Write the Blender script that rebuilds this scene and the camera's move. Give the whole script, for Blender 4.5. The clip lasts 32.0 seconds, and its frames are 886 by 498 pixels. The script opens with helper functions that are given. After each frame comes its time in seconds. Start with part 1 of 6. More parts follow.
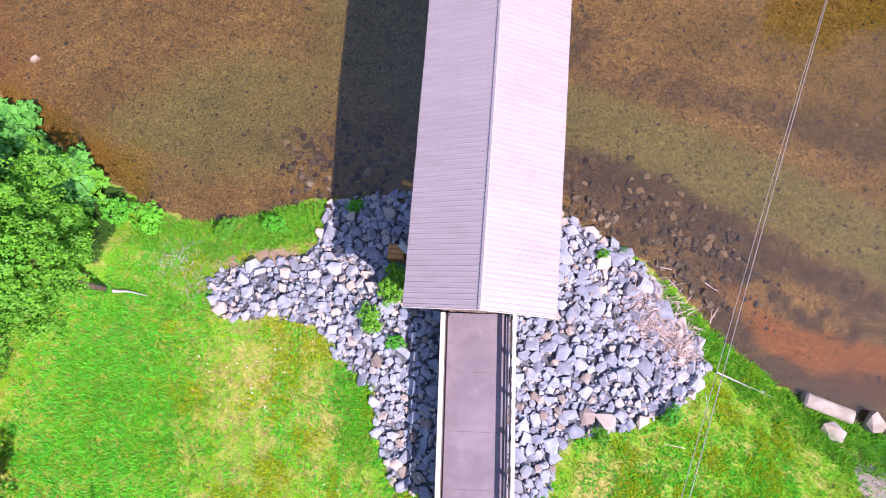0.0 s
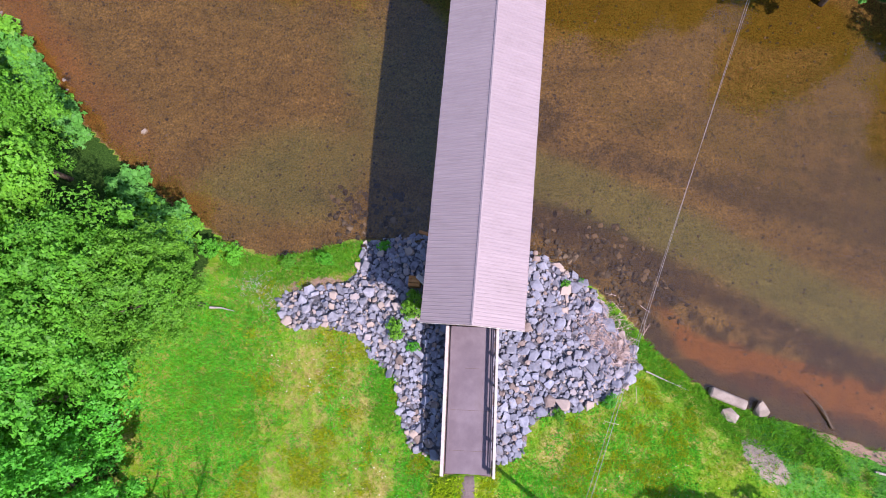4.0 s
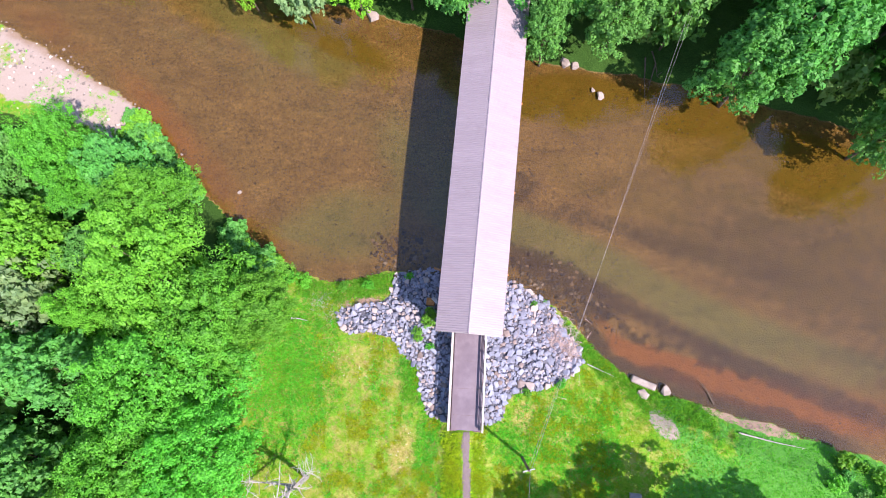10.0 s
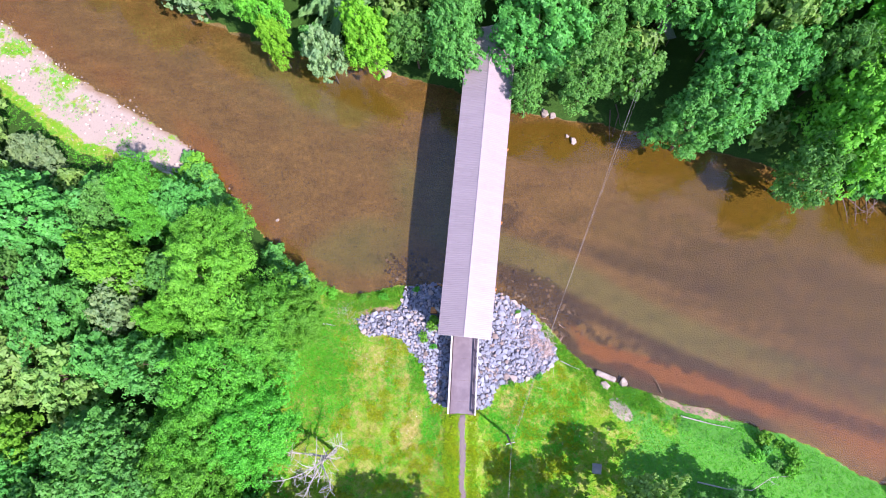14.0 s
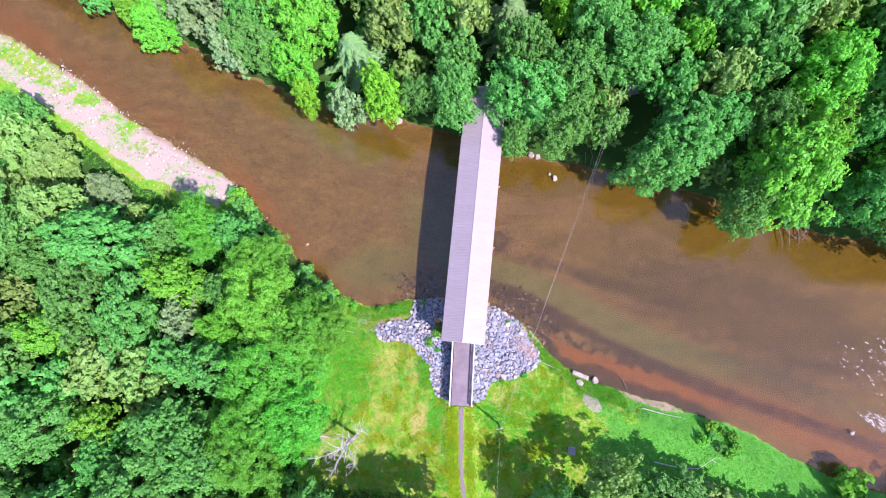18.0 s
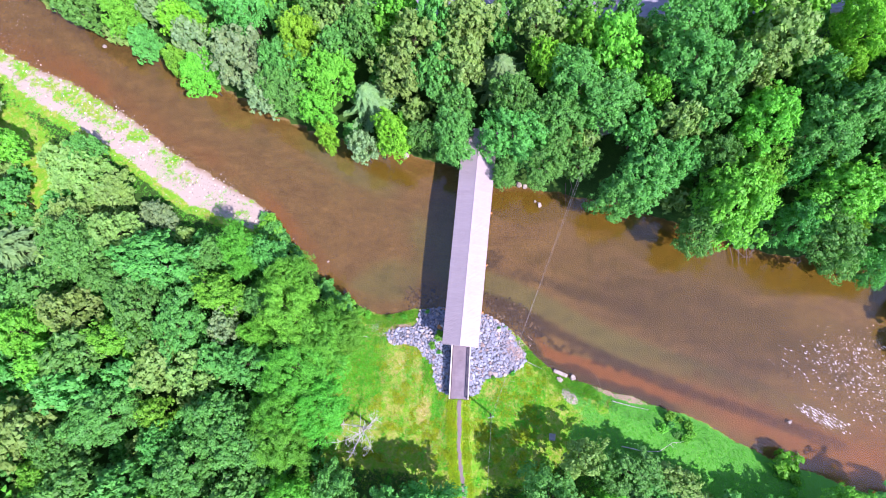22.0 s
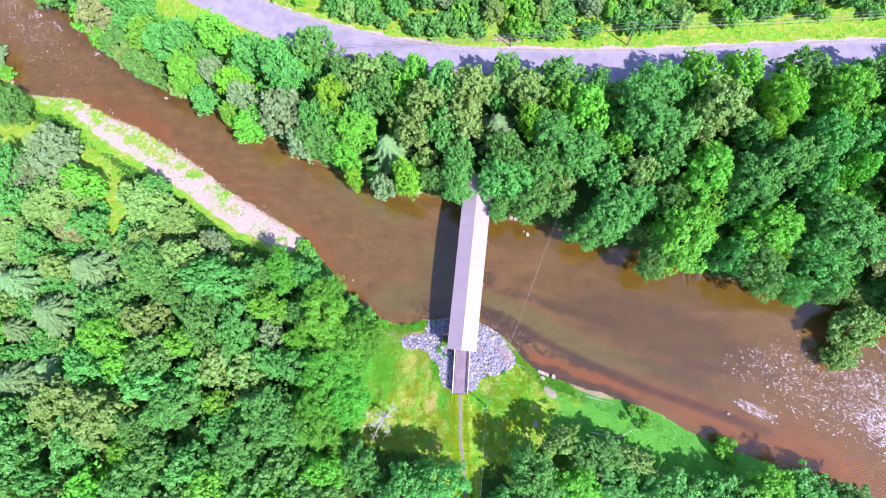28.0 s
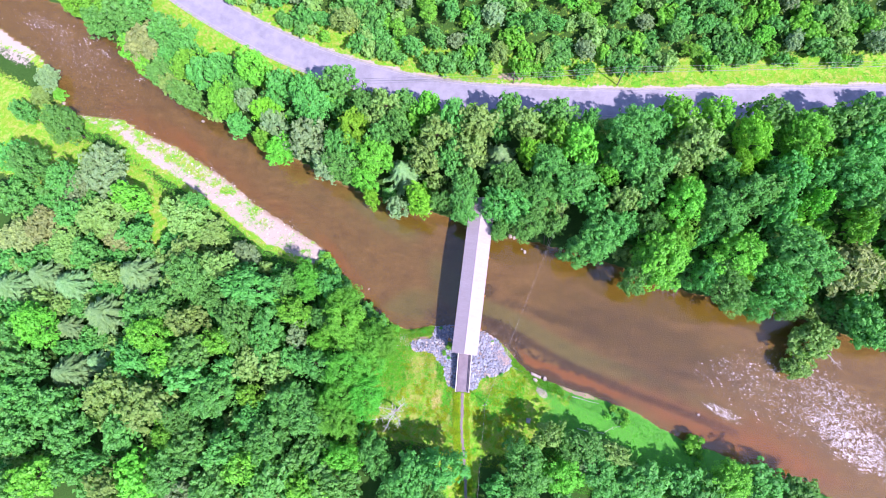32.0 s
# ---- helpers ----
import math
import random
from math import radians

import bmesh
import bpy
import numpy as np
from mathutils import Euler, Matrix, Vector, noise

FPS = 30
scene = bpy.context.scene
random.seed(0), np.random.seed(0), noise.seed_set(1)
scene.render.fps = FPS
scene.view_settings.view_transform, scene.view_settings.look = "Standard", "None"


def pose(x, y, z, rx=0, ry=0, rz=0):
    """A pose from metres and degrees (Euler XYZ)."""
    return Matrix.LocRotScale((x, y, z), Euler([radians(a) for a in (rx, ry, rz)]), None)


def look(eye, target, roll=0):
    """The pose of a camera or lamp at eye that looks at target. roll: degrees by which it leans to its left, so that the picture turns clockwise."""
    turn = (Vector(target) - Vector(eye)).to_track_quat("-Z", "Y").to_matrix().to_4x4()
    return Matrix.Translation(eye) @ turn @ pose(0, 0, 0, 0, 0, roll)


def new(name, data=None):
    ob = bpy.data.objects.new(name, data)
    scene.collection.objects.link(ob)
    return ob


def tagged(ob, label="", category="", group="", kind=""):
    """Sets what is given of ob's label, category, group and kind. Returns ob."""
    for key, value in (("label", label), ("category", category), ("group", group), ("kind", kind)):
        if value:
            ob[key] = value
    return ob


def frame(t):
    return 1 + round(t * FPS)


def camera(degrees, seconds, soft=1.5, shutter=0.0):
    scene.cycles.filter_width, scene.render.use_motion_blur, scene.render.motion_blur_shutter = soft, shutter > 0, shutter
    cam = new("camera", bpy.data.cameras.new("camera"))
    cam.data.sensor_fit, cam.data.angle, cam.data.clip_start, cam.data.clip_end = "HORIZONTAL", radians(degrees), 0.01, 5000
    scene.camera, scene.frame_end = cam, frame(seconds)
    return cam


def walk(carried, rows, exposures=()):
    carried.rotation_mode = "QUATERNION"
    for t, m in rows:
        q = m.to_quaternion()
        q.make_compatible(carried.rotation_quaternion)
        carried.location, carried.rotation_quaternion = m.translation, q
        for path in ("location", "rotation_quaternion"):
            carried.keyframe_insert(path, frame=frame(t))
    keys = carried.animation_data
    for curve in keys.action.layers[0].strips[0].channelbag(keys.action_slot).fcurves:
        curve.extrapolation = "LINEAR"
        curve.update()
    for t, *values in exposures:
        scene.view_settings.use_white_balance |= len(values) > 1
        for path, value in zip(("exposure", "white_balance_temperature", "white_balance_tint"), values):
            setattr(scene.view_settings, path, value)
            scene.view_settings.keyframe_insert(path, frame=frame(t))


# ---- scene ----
import collections

EXPO, KELVIN, TINT, SUN_STRENGTH, SKY_STRENGTH = 1.0, 6500, 24, 4.2, 0.15
cam = camera(70.0, 32.0, soft=1.0)
# seconds, eye x, y, z, turn about x, y, z
PATH = [
    (0, -0.432, -2.044, 35.044, 10.032, 1.981, 4.472),
    (1, -0.244, -2.150, 38.051, 10.232, 2.112, 4.693),
    (2, -0.087, -2.276, 41.185, 10.483, 2.237, 4.874),
    (3, 0.042, -2.404, 44.423, 10.694, 2.358, 4.984),
    (4, 0.149, -2.524, 47.752, 10.682, 2.491, 5.140),
    (5, 0.242, -2.628, 51.163, 10.561, 2.611, 5.317),
    (6, 0.328, -2.712, 54.654, 10.443, 2.707, 5.491),
    (7, 0.418, -2.774, 58.225, 10.438, 2.780, 5.640),
    (8, 0.519, -2.816, 61.880, 10.465, 2.699, 5.675),
    (9, 0.640, -2.839, 65.621, 10.419, 2.696, 5.656),
    (10, 0.789, -2.847, 69.452, 10.370, 2.786, 5.638),
    (11, 0.969, -2.844, 73.377, 10.268, 2.905, 5.646),
    (12, 1.186, -2.836, 77.395, 10.219, 2.913, 5.658),
    (13, 1.442, -2.826, 81.507, 10.145, 2.893, 5.676),
    (14, 1.735, -2.819, 85.710, 10.119, 2.981, 5.677),
    (15, 2.065, -2.818, 89.998, 10.161, 3.069, 5.676),
    (16, 2.427, -2.828, 94.363, 10.235, 3.173, 5.684),
    (17, 2.814, -2.849, 98.796, 10.307, 3.315, 5.710),
    (18, 3.219, -2.884, 103.284, 10.349, 3.517, 5.763),
    (19, 3.631, -2.931, 107.814, 10.369, 3.684, 5.832),
    (20, 4.041, -2.990, 112.372, 10.417, 3.759, 5.882),
    (21, 4.436, -3.059, 116.943, 10.469, 3.759, 5.860),
    (22, 4.804, -3.132, 121.515, 10.515, 3.807, 5.769),
    (23, 5.133, -3.207, 126.075, 10.537, 3.865, 5.665),
    (24, 5.411, -3.275, 130.617, 10.524, 3.959, 5.664),
    (25, 5.630, -3.331, 135.138, 10.558, 3.964, 5.719),
    (26, 5.781, -3.367, 139.641, 10.606, 3.948, 5.801),
    (27, 5.860, -3.375, 144.139, 10.658, 3.926, 5.926),
    (28, 5.867, -3.347, 148.654, 10.704, 3.901, 6.111),
    (29, 5.805, -3.275, 153.220, 10.728, 3.870, 6.375),
    (30, 5.686, -3.151, 157.887, 10.738, 3.881, 6.699),
    (31, 5.527, -2.968, 162.721, 10.686, 3.807, 7.015),
    (32, 5.354, -2.720, 167.808, 10.629, 3.692, 7.305),
]
walk(cam, [(t, pose(x, y, z, a, b, c)) for t, x, y, z, a, b, c in PATH],
     exposures=[(t, EXPO + e, KELVIN + k, TINT + m) for t, e, k, m in ((0, 0.02, 210, 8), (1, -0.12, 220, 8), (2, -0.31, 230, 8), (3, -0.48, 250, 8), (3.5, -0.47, 260, 8), (6, -0.16, 340, 4), (8, -0.03, 340, 3), (12, 0.03, 60, 6), (20, 0.08, -270, 11), (32, 0.14, -400, 12))])

# ---- world and sun ----
SUNWARD = Vector((0.65, -0.42, 1.0)).normalized()
ELEVATION = math.asin(SUNWARD.z)
world = bpy.data.worlds.new("sky")
scene.world = world
world.use_nodes = True
wn = world.node_tree.nodes
sky = wn.new("ShaderNodeTexSky")
sky.sky_type, sky.sun_disc = "NISHITA", False
sky.sun_elevation, sky.sun_rotation = ELEVATION, math.atan2(SUNWARD.x, SUNWARD.y)
sky.air_density, sky.dust_density, sky.ozone_density = 1.25, 0.6, 3.0
world.node_tree.links.new(sky.outputs[0], wn["Background"].inputs["Color"])
wn["Background"].inputs["Strength"].default_value = SKY_STRENGTH
sun = new("sun", bpy.data.lights.new("sun", "SUN"))
sun.data.energy, sun.data.angle, sun.data.color = SUN_STRENGTH, radians(0.6), (1.0, 0.95, 0.88)
sun.matrix_basis = look((0, 0, 120), Vector((0, 0, 120)) - SUNWARD)

# ---- materials ----
class Nodes:
    """A short way to write node trees."""

    def __init__(self, name):
        self.mat = bpy.data.materials.new(name)
        self.mat.use_nodes = True
        self.tree = self.mat.node_tree
        self.tree.nodes.clear()
        self.out = self.tree.nodes.new("ShaderNodeOutputMaterial")

    def put(self, kind, props=(), **inputs):
        node = self.tree.nodes.new(kind)
        props = dict(props)
        if "operation" in props:
            node.operation, node.use_clamp = props["operation"], props["use_clamp"]
        if "feature" in props:
            node.feature = props["feature"]
        if "interpolation_type" in props:
            node.interpolation_type = props["interpolation_type"]
        if "layer_name" in props:
            node.layer_name = props["layer_name"]
        for key, value in inputs.items():
            self.link(value, node.inputs[int(key[1:]) if key[0] == "i" and key[1:].isdigit() else key.replace("_", " ")])
        return node

    def link(self, value, socket):
        if isinstance(value, bpy.types.Node):
            value = value.outputs[0]
        if isinstance(value, bpy.types.NodeSocket):
            self.tree.links.new(value, socket)
        else:
            if isinstance(value, tuple) and len(value) == 3 and socket.type == "RGBA":
                value = (*value, 1.0)
            socket.default_value = value

    def mix(self, fac, a, b, blend="MIX"):
        node = self.tree.nodes.new("ShaderNodeMix")
        node.data_type, node.blend_type = "RGBA", blend
        for value, socket in ((fac, node.inputs[0]), (a, node.inputs[6]), (b, node.inputs[7])):
            self.link(value, socket)
        return node.outputs[2]

    def math(self, op, a, b=0.0, clamp=False):
        return self.put("ShaderNodeMath", {"operation": op, "use_clamp": clamp}, i0=a, i1=b).outputs[0]

    def noise(self, scale, detail=3.0, rough=0.6, vec=None, warp=0.0):
        node = self.put("ShaderNodeTexNoise", Scale=scale, Detail=detail, Roughness=rough, Distortion=warp)
        self.link(vec or self.place(), node.inputs["Vector"])
        return node.outputs["Fac"]

    def voronoi(self, scale, out="Distance", feature="F1"):
        node = self.put("ShaderNodeTexVoronoi", {"feature": feature}, Scale=scale)
        self.link(self.place(), node.inputs["Vector"])
        return node.outputs[out]

    def place(self):
        """World position, so that grain has one real size everywhere."""
        if not hasattr(self, "_place"):
            self._place = self.tree.nodes.new("ShaderNodeNewGeometry").outputs["Position"]
        return self._place

    def own(self):
        if not hasattr(self, "_own"):
            self._own = self.tree.nodes.new("ShaderNodeTexCoord").outputs["Object"]
        return self._own

    def step(self, value, low, high):
        node = self.put("ShaderNodeMapRange", {"interpolation_type": "SMOOTHSTEP"}, Value=value)
        node.inputs["From Min"].default_value, node.inputs["From Max"].default_value = low, high
        return node.outputs[0]

    def bump(self, height, strength=0.4, distance=0.05):
        return self.put("ShaderNodeBump", Strength=strength, Distance=distance, Height=height).outputs[0]

    def surface(self, color, rough=0.8, metal=0.0, normal=None, specular=0.3):
        node = self.put("ShaderNodeBsdfPrincipled", Base_Color=color, Roughness=rough, Metallic=metal)
        node.inputs["Specular IOR Level"].default_value = specular
        if normal is not None:
            self.link(normal, node.inputs["Normal"])
        return node.outputs[0]

    def done(self, shader):
        self.link(shader, self.out.inputs["Surface"])
        return self.mat


def plain(name, a, b, scale=3.0, rough=0.8, metal=0.0, fine=40.0, stain=None, bump=0.3, distance=0.02, specular=0.3, own=False, vary=0.0):
    """A surface of two tones with coarse patches, fine grain, stains and relief; vary: how far pieces differ."""
    n = Nodes(name)
    vec = n.own() if own else n.place()
    coarse, grain = n.noise(scale, 4, 0.6, vec), n.noise(fine, 2, 0.6, vec)
    color = n.mix(n.step(coarse, 0.32, 0.68), a, b)
    color = n.mix(0.35, color, n.mix(grain, (0.25, 0.25, 0.25), (1.0, 1.0, 1.0)), "MULTIPLY") if fine else color
    if stain:
        color = n.mix(n.math("MULTIPLY", n.step(n.noise(scale * 0.43, 5, 0.7, vec, 0.6), 0.55, 0.72), 0.7), color, stain)
    if vary:
        info = n.put("ShaderNodeObjectInfo")
        tone = n.math("ADD", n.math("MULTIPLY", info.outputs["Random"], vary), 1.0 - vary / 2)
        color = n.mix(1.0, color, n.put("ShaderNodeCombineColor", Red=tone, Green=tone, Blue=tone), "MULTIPLY")
    return n.done(n.surface(color, rough, metal, n.bump(n.math("ADD", coarse, grain), bump, distance), specular))


def leafy(name, a, b, thin=0.34, sun_side=(1.15, 1.1, 0.92)):
    """Foliage: tones differ from tree to tree, from clump to clump and from leaf to leaf."""
    n = Nodes(name)
    info, geo = n.put("ShaderNodeObjectInfo"), n.put("ShaderNodeNewGeometry")
    color = n.mix(geo.outputs["Random Per Island"], a, b)
    color = n.mix(n.step(n.noise(0.55, 2, 0.5), 0.35, 0.7), color, n.mix(1.0, color, sun_side, "MULTIPLY"))
    hue = n.put("ShaderNodeHueSaturation", Color=color)
    n.link(n.math("ADD", n.math("MULTIPLY", info.outputs["Random"], 0.03), 0.482), hue.inputs["Hue"])
    n.link(n.math("ADD", n.math("MULTIPLY", info.outputs["Random"], 0.34), 0.86), hue.inputs["Value"])
    soft = n.put("ShaderNodeBsdfDiffuse", Color=hue, Roughness=0.6)
    lit = n.put("ShaderNodeBsdfTranslucent", Color=n.mix(1.0, hue.outputs[0], (1.1, 1.25, 0.5), "MULTIPLY"))
    both = n.put("ShaderNodeMixShader", i0=thin, i1=soft, i2=lit)
    gloss = n.put("ShaderNodeBsdfGlossy", Color=(0.6, 0.6, 0.6), Roughness=0.55)
    return n.done(n.put("ShaderNodeMixShader", i0=0.03, i1=both, i2=gloss).outputs[0])


LEAF = {
    "green": leafy("leaf_green", (0.062, 0.260, 0.052), (0.124, 0.440, 0.096)),
    "bright": leafy("leaf_bright", (0.078, 0.340, 0.030), (0.165, 0.550, 0.055)),
    "fresh": leafy("leaf_fresh", (0.044, 0.250, 0.022), (0.122, 0.500, 0.050)),
    "deep": leafy("leaf_deep", (0.056, 0.252, 0.050), (0.114, 0.425, 0.090)),
    "olive": leafy("leaf_olive", (0.135, 0.285, 0.065), (0.235, 0.430, 0.120)),
    "grey": leafy("leaf_grey", (0.140, 0.270, 0.115), (0.240, 0.400, 0.200)),
    "needle": leafy("leaf_needle", (0.115, 0.270, 0.100), (0.215, 0.410, 0.175), 0.3),
    "yellow": leafy("leaf_yellow", (0.220, 0.360, 0.010), (0.400, 0.500, 0.020)),
    "lime": leafy("leaf_lime", (0.105, 0.370, 0.018), (0.220, 0.570, 0.045)),
    "tan": leafy("leaf_tan", (0.180, 0.265, 0.095), (0.310, 0.410, 0.165)),
}
BARK = plain("bark", (0.10, 0.075, 0.055), (0.20, 0.16, 0.12), 4, 0.9, fine=30, bump=0.6)
DEADWOOD = plain("bleached_wood", (0.36, 0.34, 0.33), (0.52, 0.50, 0.48), 5, 0.8, fine=30)
WOOD = plain("weathered_timber", (0.13, 0.095, 0.085), (0.22, 0.165, 0.145), 3, 0.8, fine=45, stain=(0.10, 0.06, 0.045))
STRAWWOOD = plain("bleached_sticks", (0.50, 0.37, 0.34), (0.68, 0.54, 0.50), 5, 0.85, fine=20)
TIMBER = plain("orange_timber", (0.50, 0.20, 0.06), (0.62, 0.30, 0.10), 4, 0.7, fine=40)
REDWOOD = plain("red_painted_boards", (0.36, 0.10, 0.07), (0.48, 0.15, 0.10), 2, 0.7, fine=30, stain=(0.20, 0.09, 0.06))
WHITE = plain("white_rail_paint", (0.56, 0.52, 0.50), (0.68, 0.64, 0.61), 3, 0.6, fine=25, stain=(0.50, 0.46, 0.42), bump=0.15)
CONCRETE = plain("concrete", (0.42, 0.40, 0.38), (0.58, 0.56, 0.53), 1.5, 0.85, fine=20, stain=(0.26, 0.24, 0.22))
STONE = plain("riprap_stone", (0.242, 0.270, 0.355), (0.352, 0.386, 0.485), 1.6, 0.85, fine=18, stain=(0.34, 0.27, 0.22), bump=0.6, distance=0.05, vary=0.5)
WARM = plain("warm_stone", (0.26, 0.205, 0.185), (0.36, 0.30, 0.28), 1.6, 0.85, fine=18, bump=0.5, distance=0.04, vary=0.6)
PALE = plain("pale_rock", (0.29, 0.25, 0.225), (0.42, 0.37, 0.335), 1.3, 0.85, fine=15, stain=(0.38, 0.31, 0.25), bump=0.4)
METAL = plain("grey_steel", (0.35, 0.36, 0.38), (0.50, 0.51, 0.53), 3, 0.45, 0.7, fine=30, bump=0.1)
WIRE = plain("pale_cable", (0.20, 0.20, 0.20), (0.28, 0.28, 0.28), 3, 0.5, 0.3, fine=0, bump=0.0)


def roof_material():
    n = Nodes("ribbed_roof_metal")
    streak = n.put("ShaderNodeMapping", Vector=n.own(), Scale=(0.25, 5.0, 1.0))
    run, blotch = n.noise(1.6, 4, 0.6, streak.outputs[0]), n.noise(0.7, 4, 0.6, n.place())
    info = n.put("ShaderNodeObjectInfo")
    color = n.mix(n.step(run, 0.3, 0.75), (0.328, 0.272, 0.300), (0.376, 0.318, 0.345))
    color = n.mix(n.math("MULTIPLY", n.step(blotch, 0.5, 0.75), 0.35), color, (0.275, 0.228, 0.240))
    tone = n.math("ADD", n.math("MULTIPLY", info.outputs["Random"], 0.07), 0.965)
    color = n.mix(1.0, color, n.put("ShaderNodeCombineColor", Red=tone, Green=tone, Blue=tone), "MULTIPLY")
    return n.done(n.surface(color, 0.5, 0.15, n.bump(run, 0.1, 0.004), 0.4))


ROOF = roof_material()


def asphalt(name, a, b, crack=0.5):
    n = Nodes(name)
    coarse, grain = n.noise(0.5, 4, 0.6), n.noise(28, 2, 0.7)
    wear = n.step(n.noise(0.16, 5, 0.6), 0.4, 0.65)
    color = n.mix(n.step(coarse, 0.3, 0.7), a, b)
    color = n.mix(n.math("MULTIPLY", wear, 0.35), color, tuple(min(1, v * 1.35) for v in b))
    color = n.mix(0.4, color, n.mix(grain, (0.45, 0.45, 0.45), (1.1, 1.1, 1.1)), "MULTIPLY")
    line = n.step(n.voronoi(0.32, "Distance", "DISTANCE_TO_EDGE"), 0.012, 0.0)
    color = n.mix(n.math("MULTIPLY", line, crack), color, (0.05, 0.045, 0.045))
    return n.done(n.surface(color, 0.9, 0, n.bump(grain, 0.3, 0.01), 0.25))


ASPHALT = asphalt("old_asphalt", (0.215, 0.205, 0.262), (0.265, 0.254, 0.318), 0.12)
DECKING = plain("worn_deck_surface", (0.182, 0.150, 0.182), (0.246, 0.208, 0.246), 0.6, 0.8, fine=22, stain=(0.155, 0.125, 0.125), bump=0.2, distance=0.01)
SHOULDER = plain("gravel_shoulder", (0.25, 0.235, 0.235), (0.35, 0.33, 0.33), 1.2, 0.95, fine=14, stain=(0.25, 0.27, 0.15))
PAINT = plain("road_line_paint", (0.30, 0.285, 0.305), (0.40, 0.38, 0.395), 1.5, 0.7, fine=12, stain=(0.40, 0.38, 0.39))


def ground_material():
    n = Nodes("ground")
    za = n.put("ShaderNodeVertexColor", {"layer_name": "zone_a"})
    zb = n.put("ShaderNodeVertexColor", {"layer_name": "zone_b"})
    zc = n.put("ShaderNodeVertexColor", {"layer_name": "zone_c"})
    a = n.put("ShaderNodeSeparateColor", Color=za).outputs
    b = n.put("ShaderNodeSeparateColor", Color=zb).outputs
    c = n.put("ShaderNodeSeparateColor", Color=zc).outputs
    ragged = n.math("MULTIPLY", n.math("SUBTRACT", n.noise(1.1, 6, 0.75), 0.5), 1.3)
    soft = n.math("MULTIPLY", n.math("SUBTRACT", n.noise(0.16, 6, 0.68, None, 0.8), 0.5), 1.7)

    def zone(value, wobble, low=0.4, high=0.6):
        return n.step(n.math("ADD", value, wobble), low, high)

    fine, blade, patch = n.noise(9, 4, 0.7), n.noise(30, 3, 0.7), n.noise(0.33, 4, 0.6)
    grass = n.mix(n.step(fine, 0.3, 0.7), (0.060, 0.270, 0.012), (0.160, 0.430, 0.026))
    grass = n.mix(n.step(patch, 0.35, 0.65), grass, n.mix(fine, (0.105, 0.250, 0.010), (0.215, 0.370, 0.026)))
    straw = n.mix(n.step(fine, 0.35, 0.7), (0.27, 0.29, 0.045), (0.48, 0.39, 0.17))
    clump = n.noise(1.5, 5, 0.75)
    grass = n.mix(n.math("MULTIPLY", n.step(clump, 0.50, 0.66), 0.45), grass, n.mix(fine, (0.060, 0.190, 0.010), (0.130, 0.310, 0.020)))
    grass = n.mix(n.math("MULTIPLY", n.step(n.noise(0.9, 6, 0.8, None, 0.5), 0.46, 0.60), 0.7), grass, straw)
    grass = n.mix(zone(b[2], n.math("MULTIPLY", ragged, 1.3), 0.45, 0.95), grass, straw)
    lawn = n.mix(fine, (0.046, 0.225, 0.032), (0.115, 0.385, 0.066))
    lawn = n.mix(n.math("MULTIPLY", n.step(clump, 0.48, 0.64), 0.6), lawn, (0.075, 0.280, 0.020))
    grass = n.mix(zone(c[0], soft), grass, lawn)
    # Leaf litter; its dark tone is also painted on the tree-shadowed bank strip.
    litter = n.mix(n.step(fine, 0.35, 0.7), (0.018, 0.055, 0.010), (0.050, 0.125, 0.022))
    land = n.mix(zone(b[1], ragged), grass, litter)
    pebble, tint = n.voronoi(5.0), n.voronoi(5.0, "Color")
    grey = n.put("ShaderNodeSeparateColor", Color=tint).outputs[0]
    gravel = n.mix(grey, (0.27, 0.222, 0.195), (0.52, 0.450, 0.412))
    gravel = n.mix(n.step(pebble, 0.05, 0.16), gravel, n.mix(fine, (0.30, 0.243, 0.21), (0.47, 0.400, 0.36)))
    level = n.put("ShaderNodeSeparateXYZ", Vector=n.place()).outputs[2]
    wet = n.step(n.math("ADD", level, n.math("MULTIPLY", ragged, 0.10)), 0.16, 0.0)
    gravel = n.mix(wet, gravel, n.mix(1.0, gravel, (0.70, 0.60, 0.49), "MULTIPLY"))
    land = n.mix(zone(a[1], ragged), land, gravel)
    rubble = n.mix(n.step(n.noise(4, 4, 0.7), 0.35, 0.65), (0.075, 0.075, 0.088), (0.200, 0.205, 0.240))
    land = n.mix(zone(c[1], n.math("MULTIPLY", ragged, 0.4)), land, rubble)
    track = n.mix(fine, (0.155, 0.125, 0.130), (0.25, 0.205, 0.21))
    land = n.mix(zone(a[2], n.math("MULTIPLY", ragged, 0.6)), land, track)
    earth = n.mix(fine, (0.30, 0.19, 0.14), (0.50, 0.36, 0.29))
    land = n.mix(zone(c[2], ragged), land, earth)

    # the bed of the river, seen through shallow water
    calm = n.math("ADD", n.math("MULTIPLY", soft, 0.35), n.math("MULTIPLY", ragged, 0.3))
    cobble, cob = n.voronoi(4.2), n.voronoi(4.2, "Color")
    cob = n.put("ShaderNodeSeparateColor", Color=cob).outputs[0]
    along = n.put("ShaderNodeMapping", Vector=n.place(), Scale=(0.40, 1.0, 1.0), Rotation=(0, 0, radians(19)))
    sand = n.noise(0.6, 6, 0.72, along.outputs[0], 0.3)
    bed = n.mix(n.step(sand, 0.3, 0.7), (0.130, 0.092, 0.036), (0.203, 0.145, 0.059))
    speck = n.math("MULTIPLY", n.step(cobble, 0.16, 0.05), n.step(cob, 0.35, 0.9))
